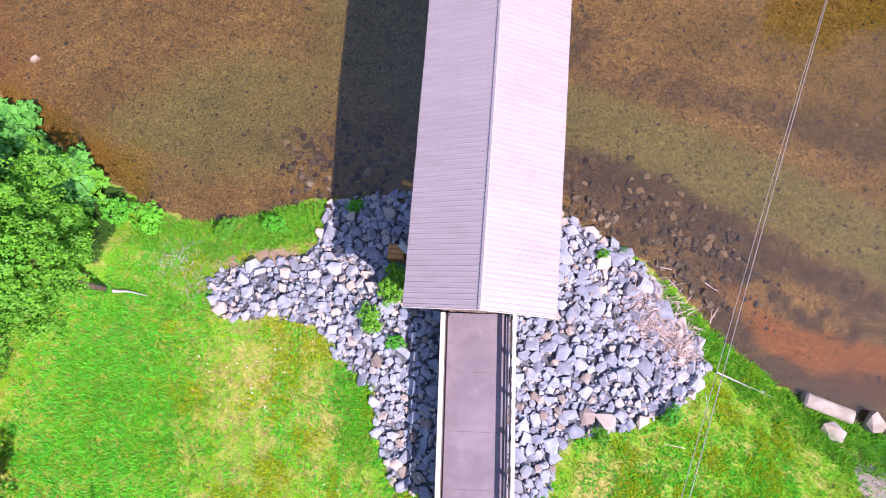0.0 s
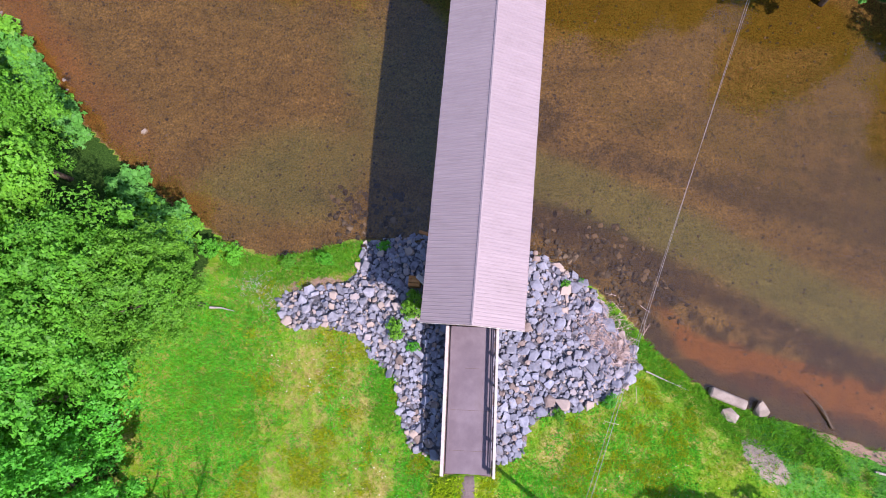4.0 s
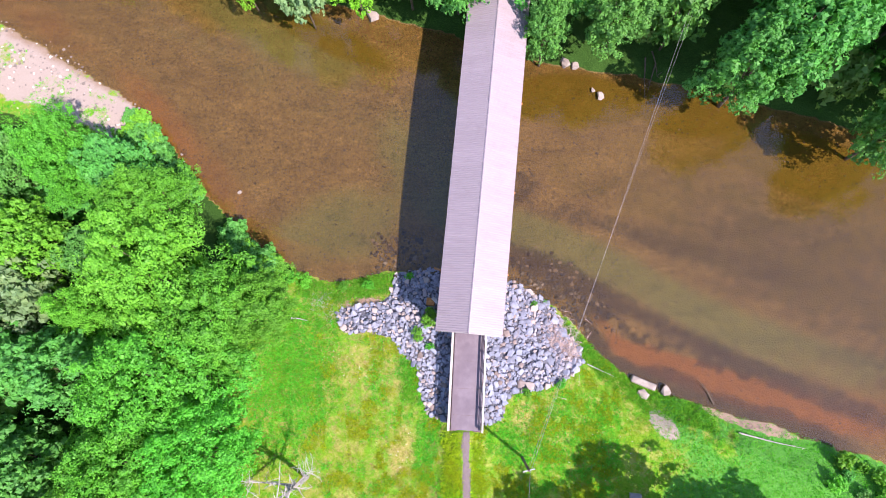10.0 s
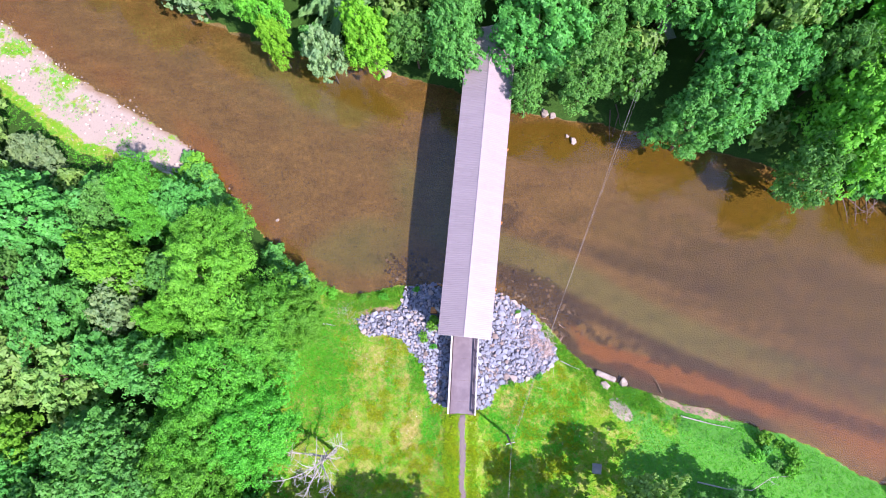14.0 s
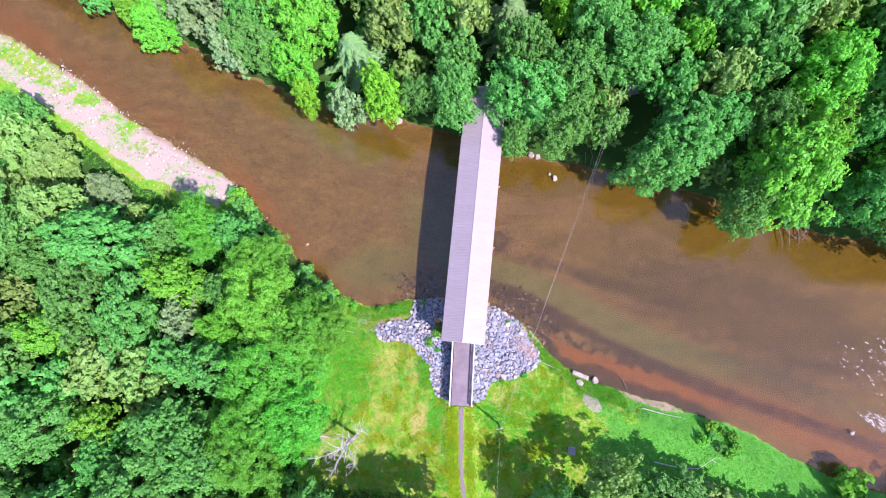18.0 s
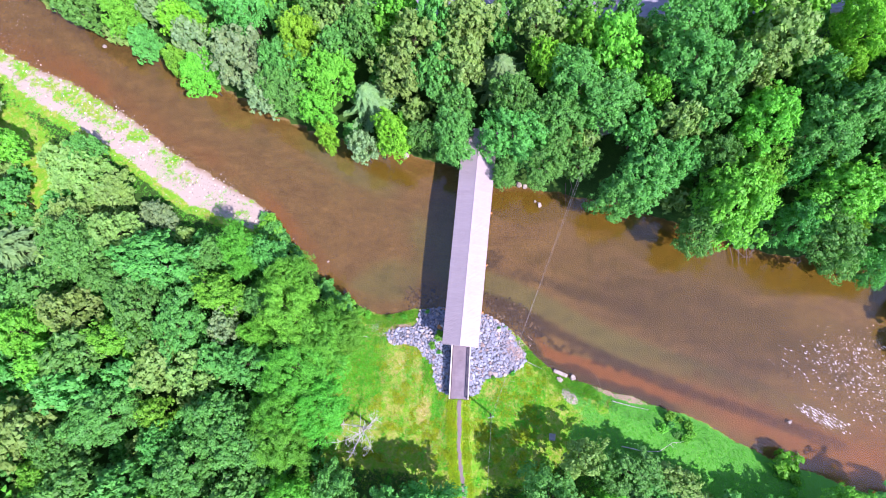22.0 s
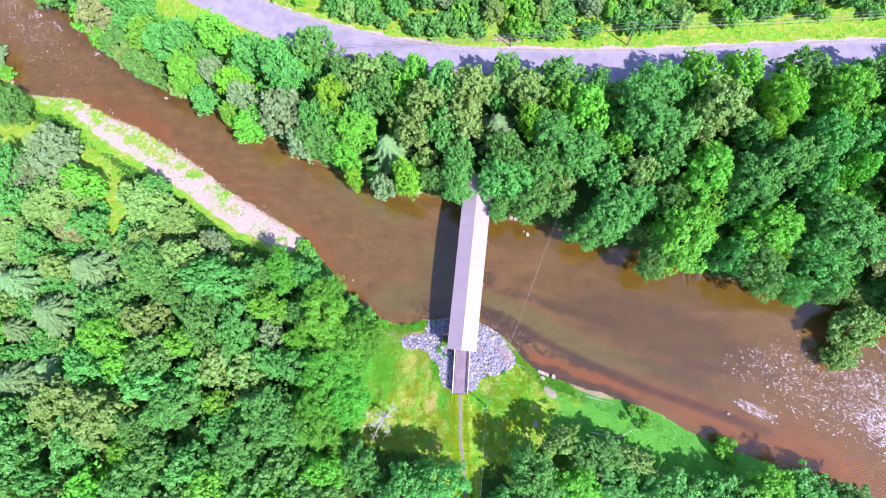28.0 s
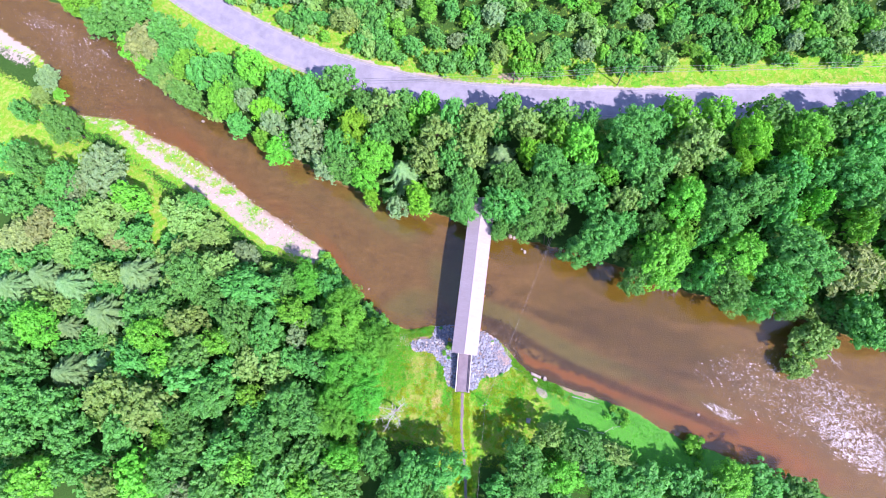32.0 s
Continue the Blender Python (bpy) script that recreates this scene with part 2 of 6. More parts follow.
    bed = n.mix(n.math("MULTIPLY", speck, 0.9), bed, (0.42, 0.34, 0.24))
    pit = n.math("MULTIPLY", n.step(cobble, 0.28, 0.42), n.step(cob, 0.6, 0.2))
    bed = n.mix(n.math("MULTIPLY", pit, 0.5), bed, (0.065, 0.050, 0.030))
    algae = n.mix(n.noise(2.2, 5, 0.7), (0.078, 0.098, 0.036), (0.155, 0.182, 0.078))
    bed = n.mix(n.math("MULTIPLY", zone(b[0], n.math("MULTIPLY", calm, 1.5), 0.1, 1.0), 0.62), bed, algae)
    rust = n.mix(n.noise(1.7, 4, 0.6), (0.165, 0.072, 0.019), (0.250, 0.118, 0.038))
    bed = n.mix(n.math("MULTIPLY", zone(zc.outputs["Alpha"], calm, 0.25, 1.0), 0.9), bed, rust)
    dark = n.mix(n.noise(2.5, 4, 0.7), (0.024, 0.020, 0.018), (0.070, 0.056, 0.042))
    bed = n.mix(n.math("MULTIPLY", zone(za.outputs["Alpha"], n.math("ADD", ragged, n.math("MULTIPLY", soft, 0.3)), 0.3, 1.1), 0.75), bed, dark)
    # Yellow-brown put where reflected trees keep the sky's sheen off the water.
    ochre = n.mix(n.noise(1.4, 4, 0.6), (0.078, 0.059, 0.008), (0.145, 0.107, 0.016))
    bed = n.mix(n.math("MULTIPLY", zone(zb.outputs["Alpha"], calm, 0.25, 0.8), 0.85), bed, ochre)
    bed = n.mix(0.85, bed, n.mix(n.step(n.noise(8.0, 4, 0.85), 0.28, 0.72), (0.22, 0.21, 0.19), (1.90, 1.84, 1.68)), "MULTIPLY")
    fleck = n.math("MULTIPLY", n.step(n.voronoi(1.7), 0.20, 0.10), n.step(n.noise(0.5, 4, 0.7), 0.40, 0.62))
    bed = n.mix(n.math("MULTIPLY", fleck, 0.75), bed, (0.034, 0.028, 0.018))
    grit = n.math("MULTIPLY", n.step(n.voronoi(3.4), 0.20, 0.08), n.step(n.noise(0.8, 4, 0.75, along.outputs[0]), 0.46, 0.60))
    bed = n.mix(n.math("MULTIPLY", grit, 0.8), bed, (0.028, 0.022, 0.014))
    flow = n.put("ShaderNodeMapping", Vector=n.place(), Scale=(0.42, 1.0, 1.0), Rotation=(0, 0, radians(20)))
    band = n.noise(0.55, 5, 0.65, flow.outputs[0], 0.7)
    bed = n.mix(0.4, bed, n.mix(n.step(band, 0.3, 0.7), (0.80, 0.80, 0.80), (1.18, 1.18, 1.18)), "MULTIPLY")
    ripple = n.noise(3.4, 5, 0.8, flow.outputs[0], 0.4)
    bed = n.mix(0.25, bed, n.mix(n.step(ripple, 0.3, 0.7), (0.72, 0.72, 0.72), (1.28, 1.28, 1.28)), "MULTIPLY")
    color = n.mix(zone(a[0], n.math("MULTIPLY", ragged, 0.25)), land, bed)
    relief = n.math("ADD", n.math("ADD", fine, blade), n.math("MULTIPLY", pebble, 1.2))
    return n.done(n.surface(color, 0.95, 0, n.bump(relief, 0.55, 0.08), 0.1))


GROUND = ground_material()


def water_material():
    n = Nodes("river_water")
    long_way = n.put("ShaderNodeMapping", Vector=n.place(), Scale=(0.55, 1.0, 1.0), Rotation=(0, 0, radians(24)))
    wave = n.math("ADD", n.noise(1.6, 4, 0.6, long_way.outputs[0], 0.6), n.math("ADD", n.math("MULTIPLY", n.noise(5, 3, 0.6, long_way.outputs[0]), 0.5), n.math("MULTIPLY", n.noise(13, 2, 0.6, long_way.outputs[0]), 0.2)))
    east = n.put("ShaderNodeSeparateXYZ", Vector=n.place()).outputs[0]
    lively = n.math("MULTIPLY", n.step(n.noise(0.06, 2, 0.5), 0.25, 0.6), n.math("MAXIMUM", n.step(east, 45.0, 72.0), n.step(east, -85.0, -105.0)))
    normal = n.bump(n.math("MULTIPLY", wave, n.math("ADD", n.math("MULTIPLY", lively, 0.30), 0.15)), 0.5, 0.10)
    clear = n.put("ShaderNodeBsdfTransparent", Color=(0.86, 0.78, 0.64))
    gloss = n.put("ShaderNodeBsdfGlossy", Color=(1, 1, 1), Roughness=0.05, Normal=normal)
    return n.done(n.put("ShaderNodeMixShader", i0=0.050, i1=clear, i2=gloss).outputs[0])


WATER = water_material()
# Foam of the rapids; riffle crests in it stand in for sun glints.
FOAM_GLINT = plain("white_water", (0.62, 0.56, 0.58), (0.86, 0.82, 0.85), 2.5, 0.5, fine=9, bump=0.5)


# ---- mesh helpers ----
def mesh_of(name, verts, faces, material, smooth=False):
    me = bpy.data.meshes.new(name)
    me.from_pydata([tuple(v) for v in verts], [], [tuple(f) for f in faces])
    me.materials.append(material)
    if smooth:
        me.polygons.foreach_set("use_smooth", [True] * len(me.polygons))
    me.update()
    return me


def leaf_mesh(name, corners, material):
    """A mesh of loose leaves: corners is (count, corners of each, 3)."""
    count, each = len(corners), corners.shape[1]
    me = bpy.data.meshes.new(name)
    me.vertices.add(count * each)
    me.vertices.foreach_set("co", np.ascontiguousarray(corners, dtype=np.float32).ravel())
    me.loops.add(count * each)
    me.loops.foreach_set("vertex_index", np.arange(count * each, dtype=np.int32))
    me.polygons.add(count)
    me.polygons.foreach_set("loop_start", np.arange(0, count * each, each, dtype=np.int32))
    me.materials.append(material)
    me.update(calc_edges=True)
    return me


def bm_mesh(name, bm, material, smooth=False):
    me = bpy.data.meshes.new(name)
    bm.to_mesh(me)
    bm.free()
    me.materials.append(material)
    if smooth:
        me.polygons.foreach_set("use_smooth", [True] * len(me.polygons))
    return me


def box(bm, x0, y0, z0, x1, y1, z1, turn=None, bevel=0.0):
    made = bmesh.ops.create_cube(bm, size=1.0)["verts"]
    m = Matrix.Translation(((x0 + x1) / 2, (y0 + y1) / 2, (z0 + z1) / 2)) @ Matrix.Diagonal((x1 - x0, y1 - y0, z1 - z0, 1))
    bmesh.ops.transform(bm, matrix=(turn @ m) if turn else m, verts=made)
    if bevel:
        edges = list({e for v in made for e in v.link_edges})
        bmesh.ops.bevel(bm, geom=edges, offset=bevel, segments=1, affect="EDGES")
    return bm


def boxed(x0, y0, z0, x1, y1, z1, bevel=0.012, turn=None):
    return box(bmesh.new(), x0, y0, z0, x1, y1, z1, turn, bevel)


def beam(bm, a, b, w, h, bevel=0.0):
    """A squared timber from a to b."""
    a, b = Vector(a), Vector(b)
    way = b - a
    turn = Matrix.Translation(a) @ way.to_track_quat("Y", "Z").to_matrix().to_4x4()
    return box(bm, -w / 2, 0, -h / 2, w / 2, way.length, h / 2, turn, bevel)


def thing(name, at=(0, 0, 0), label="", category="", group="", kind=""):
    ob = new(name)
    ob.location = at
    ob.empty_display_size = 0.3
    return tagged(ob, label, category, group, kind)


def part(name, bm, material, parent, label="", smooth=False, m=None):
    """Links a bmesh, or a mesh, as one object under a thing or a part."""
    me = bm_mesh(name, bm, material, smooth) if isinstance(bm, bmesh.types.BMesh) else bm
    ob = new(name, me)
    ob.parent = parent
    if m is not None:
        ob.matrix_basis = m
    return tagged(ob, label)


def tube(points, radii, sides=6, closed=True):
    """Vertices and faces of a tapered tube along points."""
    pts = [Vector(p) for p in points]
    verts, faces = [], []
    for i, p in enumerate(pts):
        way = (pts[min(i + 1, len(pts) - 1)] - pts[max(i - 1, 0)]).normalized()
        u = way.cross(Vector((0.31, 0.77, 0.55))).normalized()
        v = way.cross(u)
        for k in range(sides):
            a = 2 * math.pi * k / sides
            verts.append(p + radii[i] * (math.cos(a) * u + math.sin(a) * v))
    for i in range(len(pts) - 1):
        for k in range(sides):
            j = (k + 1) % sides
            faces.append((i * sides + k, i * sides + j, (i + 1) * sides + j, (i + 1) * sides + k))
    if closed:
        faces.append(tuple(range(sides))[::-1])
        faces.append(tuple(range((len(pts) - 1) * sides, len(pts) * sides)))
    return verts, faces


def joined(pieces):
    verts, faces = [], []
    for v, f in pieces:
        n = len(verts)
        verts += [tuple(p) for p in v]
        faces += [tuple(i + n for i in face) for face in f]
    return verts, faces


# ---- the lie of the land ----
def smooth01(x, low, high):
    s = np.clip((np.asarray(x, float) - low) / (high - low), 0, 1)
    return s * s * (3 - 2 * s)


def lattice(ix, iy, seed):
    h = (ix * 374761393 + iy * 668265263 + seed * 974634777) & 0x7FFFFFFF
    h = ((h ^ (h >> 13)) * 1274126177) & 0x7FFFFFFF
    return ((h ^ (h >> 16)) & 0xFFFF) / 65535.0


def rolling(x, y, size, seed=0):
    """Smooth noise from -1 to 1 with hills of about that size."""
    total, weight = 0.0, 0.0
    for k in range(3):
        u, v = np.asarray(x, float) / size * 2**k, np.asarray(y, float) / size * 2**k
        i, j = np.floor(u).astype(np.int64), np.floor(v).astype(np.int64)
        fu, fv = u - i, v - j
        fu, fv = fu * fu * (3 - 2 * fu), fv * fv * (3 - 2 * fv)
        s = seed * 7 + k
        low = lattice(i, j, s) * (1 - fu) + lattice(i + 1, j, s) * fu
        top = lattice(i, j + 1, s) * (1 - fu) + lattice(i + 1, j + 1, s) * fu
        total, weight = total + (low * (1 - fv) + top * fv) / 2**k, weight + 1 / 2**k
    return 2 * total / weight - 1


def curve(points):
    """A function through a few points (x, y)."""
    xs, ys = np.array(points, float).T
    slope = np.gradient(ys, xs)

    def at(x):
        x = np.asarray(x, float)
        i = np.clip(np.searchsorted(xs, x) - 1, 0, len(xs) - 2)
        h = xs[i + 1] - xs[i]
        s = np.clip((x - xs[i]) / h, 0, 1)
        return (ys[i] * (1 + 2 * s) * (1 - s) ** 2 + slope[i] * h * s * (1 - s) ** 2 + ys[i + 1] * s * s * (3 - 2 * s) + slope[i + 1] * h * s * s * (s - 1))

    return at


SOUTH = curve([(-420, 200), (-230, 122), (-160, 82), (-148, 77), (-137, 71), (-131, 65), (-125, 57), (-118, 54.6), (-108, 54), (-97, 50.4), (-85, 46), (-73, 40), (-63, 34), (-52, 28.8), (-45, 24.8), (-39, 20.8), (-33, 14.4), (-25, 8.4), (-17, 4.8),
               (-9, 6.4), (0, 6.6), (6, 5.9), (10, 3.2), (14, -0.2), (17, -2.3), (25, -4.6), (34, -6.2), (45, -9.4), (54, -13.2), (70, -17.4), (93, -22.8), (150, -38), (420, -100)])
NORTH = curve([(-420, 215), (-230, 138), (-160, 100), (-130, 85.8), (-117, 79.8), (-107, 72.6), (-96, 64.4), (-85, 60.0), (-73, 55.6), (-54, 48.0), (-34, 40.5), (-14, 37.2), (0, 34.0), (8, 32.0), (17, 31.5),
               (35, 28.4), (54, 23.8), (75, 21.5), (98, 16.0), (130, 4), (160, -6), (420, -66)])
ROAD = curve([(-420, 262), (-200, 150), (-130, 112), (-100, 96.5), (-85, 88.5), (-70, 81.8), (-55, 76.4), (-40, 72.5), (-25, 69.9), (-10, 68.7), (5, 69.0), (20, 69.8), (35, 71.0), (60, 73.9), (100, 78.6), (200, 92), (420, 120)])
BAR = curve([(-420, 14), (-160, 4), (-126, 2), (-113, 3.4), (-99, 7.4), (-84, 9.0), (-67, 9.0), (-57, 9.0), (-48, 7.4), (-42, 4.6), (-38, 2.6), (-34, 1.2), (-30, 0.8), (0, 0.6), (420, 0.6)])
BANK = curve([(-420, 16), (-60, 13), (-38, 5), (-20, 5), (-9, 8), (0, 9), (12, 7), (18, 4.5), (40, 5), (420, 8)])
TRACK = curve([(-120, 14), (-60, 8), (-34, 4.3), (-26, 3.0), (-18, 1.4), (-13, 0.9), (-9.5, 0.6), (0, 0.3)])


def ragged(x, y):
    return 0.8 * rolling(x, y, 3.2, 3) + 0.7 * rolling(x, y, 1.3, 9) + 1.1 * rolling(x, y, 9.0, 5) * smooth01(np.abs(np.asarray(x, float)), 15, 40)


def height(x, y):
    """The height of the ground, with the river's bed below 0."""
    x, y = np.asarray(x, float), np.asarray(y, float)
    south, north, road = SOUTH(x) - y + 0.5 * ragged(x, y), y - NORTH(x) + 0.5 * ragged(x, y), y - ROAD(x)
    wide = np.clip(NORTH(x) - SOUTH(x), 4, 200)
    into = np.clip(np.minimum(-south, -north), 0, None)
    bed = -0.06 * smooth01(into, 0, 0.5) - 0.62 * smooth01(into, 0, np.minimum(9, wide / 2.2)) + 0.07 * rolling(x, y, 2.5, 1) * smooth01(into, 0.5, 4)
    bar, bank = BAR(x), BANK(x)
    low = 0.45 * smooth01(south + 0.6 * smooth01(bar, 2, 5), 0, np.maximum(0.6 * bar, 0.9))
    rise = 2.15 * smooth01(south, bar * 0.7, bar * 0.7 + bank) + 0.012 * np.clip(south - 12, 0, 80)
    meadow = low + rise + 0.16 * rolling(x, y, 6, 2) * smooth01(south, 3, 9)
    mound = 1.35 * np.exp(-(((x - TRACK(y)) / 2.4) ** 2)) * smooth01(y, -34, -13) * smooth01(-y, 8.6, 9.6)
    meadow = meadow + mound
    up = 0.6 * smooth01(north, 0, 1.6) + 5.9 * smooth01(north, 1, 26) + 0.25 * rolling(x, y, 7, 4) * smooth01(north, 1, 6)
    up = up + 2.6 * np.exp(-((x / 4.0) ** 2)) * smooth01(y, 35.5, 39) * smooth01(-y, -60, -44)
    level = smooth01(np.abs(road), 4.6, 9)
    up = up * level + 6.5 * (1 - level)
    up = np.where(road > 0, 6.5 + 0.30 * np.clip(road - 8, 0, 60) + 0.05 * np.clip(road - 60, 0, 400) + 0.5 * rolling(x, y, 12, 6) * smooth01(road, 8, 14), up)
    bed = bed + 1.1 * spot(x, y, 84, 9.5, 2.6, 4.5, 10)
    return np.where(south > 0, meadow, np.where(north > 0, up, bed))


def ground_at(x, y):
    return float(height(x, y))


def inside(x, y, ring):
    x, y = np.asarray(x, float), np.asarray(y, float)
    hit = np.zeros(np.broadcast(x, y).shape, bool)
    for (ax, ay), (bx, by) in zip(ring, ring[1:] + ring[:1]):
        if ay != by:
            hit ^= ((ay > y) != (by > y)) & (x < (bx - ax) * (y - ay) / (by - ay) + ax)
    return hit


RIPRAP_WEST = [(-14.6, 1.0), (-14, 1.8), (-11.7, 2.4), (-9.2, 3.1), (-8.7, 6.3), (-5, 7.2), (0, 7.2), (0, -9.0), (-2.6, -8.6), (-3.6, -8.1), (-4.6, -6.3), (-5.0, -3.8), (-6.6, -2.6), (-8.3, -0.9), (-10.7, -0.5), (-13, -1.0)]
RIPRAP_EAST = [(0, 7.2), (4, 6.6), (5.8, 6.0), (7.6, 4.9), (9, 3.9), (10, 1.8), (11.7, 0.1), (12.2, -1.4), (10.4, -3.5), (7.6, -4.7), (5.1, -5.3), (4.3, -6.2), (4.2, -7.8), (3, -8.6), (0, -9.0)]


def spot(x, y, cx, cy, rx, ry, turn=0.0):
    """1 in the middle of a soft oval, 0 outside."""
    a = radians(turn)
    u, v = (x - cx) * math.cos(a) + (y - cy) * math.sin(a), -(x - cx) * math.sin(a) + (y - cy) * math.cos(a)
    return 1 - smooth01(np.sqrt((u / rx) ** 2 + (v / ry) ** 2), 0.5, 1.3)


OLIVE = curve([(-6, 14), (4.2, 12.6), (15.5, 9.0), (25, 4.8), (34.4, 1.9), (46.5, -1.1), (80, -10), (130, -24)])
DARK_SOUTH = curve([(-2, 10.5), (4.4, 9.6), (11, 7.4), (15.6, 5.6), (24, 1.8), (32, -0.9), (40.5, -3.6), (49.4, -5.8), (80, -14), (130, -28)])
DARK_NORTH = curve([(-6, 16.5), (5.4, 15.3), (12, 14.5), (19, 12.8), (40, 9.0), (60, 5), (90, -2), (130, -12)])


def strand(x, y, line, half, x0, x1):
    """1 along a line that runs with the stream, 0 away from it."""
    return (1 - smooth01(np.abs(y - line(x)) / half, 0.3, 1.3)) * smooth01(x, x0, x0 + 5) * smooth01(-x, -x1, 8 - x1)


def grid_axis(core0, core1, fine, mid0, mid1, mid, far):
    low = list(np.arange(mid0, core0, mid)) + list(np.arange(core0, core1, fine)) + list(np.arange(core1, mid1 + 0.01, mid))
    out, step = [], mid
    edge = mid1
    while edge < far:
        step *= 1.35
        edge += step
        out.append(edge)
    under, step, edge = [], mid, mid0
    while edge > -far:
        step *= 1.35
        edge -= step
        under.append(edge)
    return np.array(under[::-1] + low + out)


def build_ground():
    gx, gy = grid_axis(-46, 66, 0.45, -150, 130, 1.25, 2500), grid_axis(-24, 40, 0.45, -85, 125, 1.25, 2500)
    X, Y = np.meshgrid(gx, gy)
    far = np.hypot(X, Y) > 380
    Z = np.where(far, 8.0 + 0.02 * np.hypot(X, Y), height(np.clip(X, -400, 400), np.clip(Y, -400, 400)))
    nx, ny = len(gx), len(gy)
    ids = np.arange(nx * ny).reshape(ny, nx)
    faces = np.stack([ids[:-1, :-1], ids[:-1, 1:], ids[1:, 1:], ids[1:, :-1]], -1).reshape(-1, 4)
    me = bpy.data.meshes.new("ground")
    me.vertices.add(nx * ny)
    me.vertices.foreach_set("co", np.stack([X, Y, Z], -1).astype(np.float32).ravel())
    me.loops.add(faces.size)
    me.loops.foreach_set("vertex_index", faces.astype(np.int32).ravel())
    me.polygons.add(len(faces))
    me.polygons.foreach_set("loop_start", np.arange(0, faces.size, 4, dtype=np.int32))
    me.polygons.foreach_set("use_smooth", np.ones(len(faces), bool))
    me.materials.append(GROUND)
    me.update(calc_edges=True)
    south, north, road = SOUTH(X) - Y + 0.5 * ragged(X, Y), Y - NORTH(X) + 0.5 * ragged(X, Y), Y - ROAD(X)
    bed = smooth01(-Z, -0.10, 0.06) * (np.minimum(-south, -north) > -3)
    bar = BAR(X)
    gravel = smooth01(bar - south, 0, 1.5) * (south > -1) * smooth01(-X, 34, 40) * np.where(south > 0.55 * bar, 0.74 + 0.3 * rolling(X, Y, 2.6, 8), 0.42 + 0.2 * smooth01(X, -84, -68) + 0.45 * rolling(X, Y, 2.6, 8)) + smooth01(0.5 - south, 0, 0.4) * (south > -1) * 0.42 * smooth01(X, -24, -12)
    gravel = gravel + 0.55 * spot(X, Y, -147, 73, 12, 4, -28) + 0.5 * spot(X, Y, 84, 9.5, 3, 5, 10) + spot(X, Y, 20.4, -6.9, 2.0, 1.2, -40) * 0.9 + 0.7 * smooth01(np.abs(road), 5.2, 4.6)
    path = smooth01(np.abs(X - TRACK(Y) - 0.25 * rolling(X, Y, 3, 15)), 0.62, 0.15) * smooth01(-Y, 9.2, 9.8)
    # Mask that paints the bed darker along banks, stream bands and the east.
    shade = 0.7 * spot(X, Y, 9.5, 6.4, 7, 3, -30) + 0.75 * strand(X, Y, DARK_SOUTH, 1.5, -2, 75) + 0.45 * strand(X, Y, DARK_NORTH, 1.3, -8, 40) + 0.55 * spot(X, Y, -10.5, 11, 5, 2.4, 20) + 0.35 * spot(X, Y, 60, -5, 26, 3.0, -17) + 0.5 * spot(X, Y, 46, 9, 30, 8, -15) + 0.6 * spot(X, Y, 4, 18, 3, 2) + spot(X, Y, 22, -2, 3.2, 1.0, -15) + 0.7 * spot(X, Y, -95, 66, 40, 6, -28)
    into = -south + 0.5 * rolling(X, Y, 2.0, 61)
    reach = smooth01(X, 10.5, 15) * smooth01(-X, -46, -34)
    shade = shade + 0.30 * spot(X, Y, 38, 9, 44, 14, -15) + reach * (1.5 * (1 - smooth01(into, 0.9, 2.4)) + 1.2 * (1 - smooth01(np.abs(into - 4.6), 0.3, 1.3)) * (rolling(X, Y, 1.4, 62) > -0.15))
    algae = 0.25 * spot(X, Y, 60, 8, 60, 8, -14) + 0.35 * spot(X, Y, -50, 42, 60, 5, -28) + 0.8 * spot(X, Y, -26, 35, 14, 4, -24) + strand(X, Y, OLIVE, 2.9, -8, 75) + 0.8 * spot(X, Y, -16, 11, 9, 5, 20) + 0.5 * spot(X, Y, -6, 22, 7, 9)
    rust = 1.2 * spot(X, Y, 27, -2.4, 12, 1.8, -14) + 0.45 * spot(X, Y, -19, 7.4, 7, 1.8, -10) + 0.45 * spot(X, Y, -34, 18, 15, 3, -42) + 0.55 * spot(X, Y, 66, -9, 40, 7, -16) + 0.35 * spot(X, Y, -104, 58, 28, 6, -28) + 0.3 * spot(X, Y, -70, 42, 30, 4, -28)
    rust = rust + 0.55 * reach * (1 + 0.8 * rolling(X, Y, 3.5, 63)) * (1 - smooth01(np.abs(into - 2.9), 0.6, 2.0))
    rust = rust + 0.30 * smooth01(south, -8, 0) * smooth01(-X, 22, 40) + 0.3 * spot(X, Y, 70, -14, 34, 5, -18)
    # Painted tree reflections by the north bank; first oval just browns the east.
    ochre = 0.5 * spot(X, Y, 40, 15, 42, 13, -14) + spot(X, Y, 9, 28.5, 8, 3.2) + spot(X, Y, 22, 28, 6, 2.6, -8) + spot(X, Y, 36, 22.8, 8, 3.2, -14) + 0.8 * spot(X, Y, 51, 19.5, 11, 3.2, -12) + spot(X, Y, 74, 18, 18, 3.0, -8) + 0.8 * spot(X, Y, -20, 34, 10, 2.2, -20)
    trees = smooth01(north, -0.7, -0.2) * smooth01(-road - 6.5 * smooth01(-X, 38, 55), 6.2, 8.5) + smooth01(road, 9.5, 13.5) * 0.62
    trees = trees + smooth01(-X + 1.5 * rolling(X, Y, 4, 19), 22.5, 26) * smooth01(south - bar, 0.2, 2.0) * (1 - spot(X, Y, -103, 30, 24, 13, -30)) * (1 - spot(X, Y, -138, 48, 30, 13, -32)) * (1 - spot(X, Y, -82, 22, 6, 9))
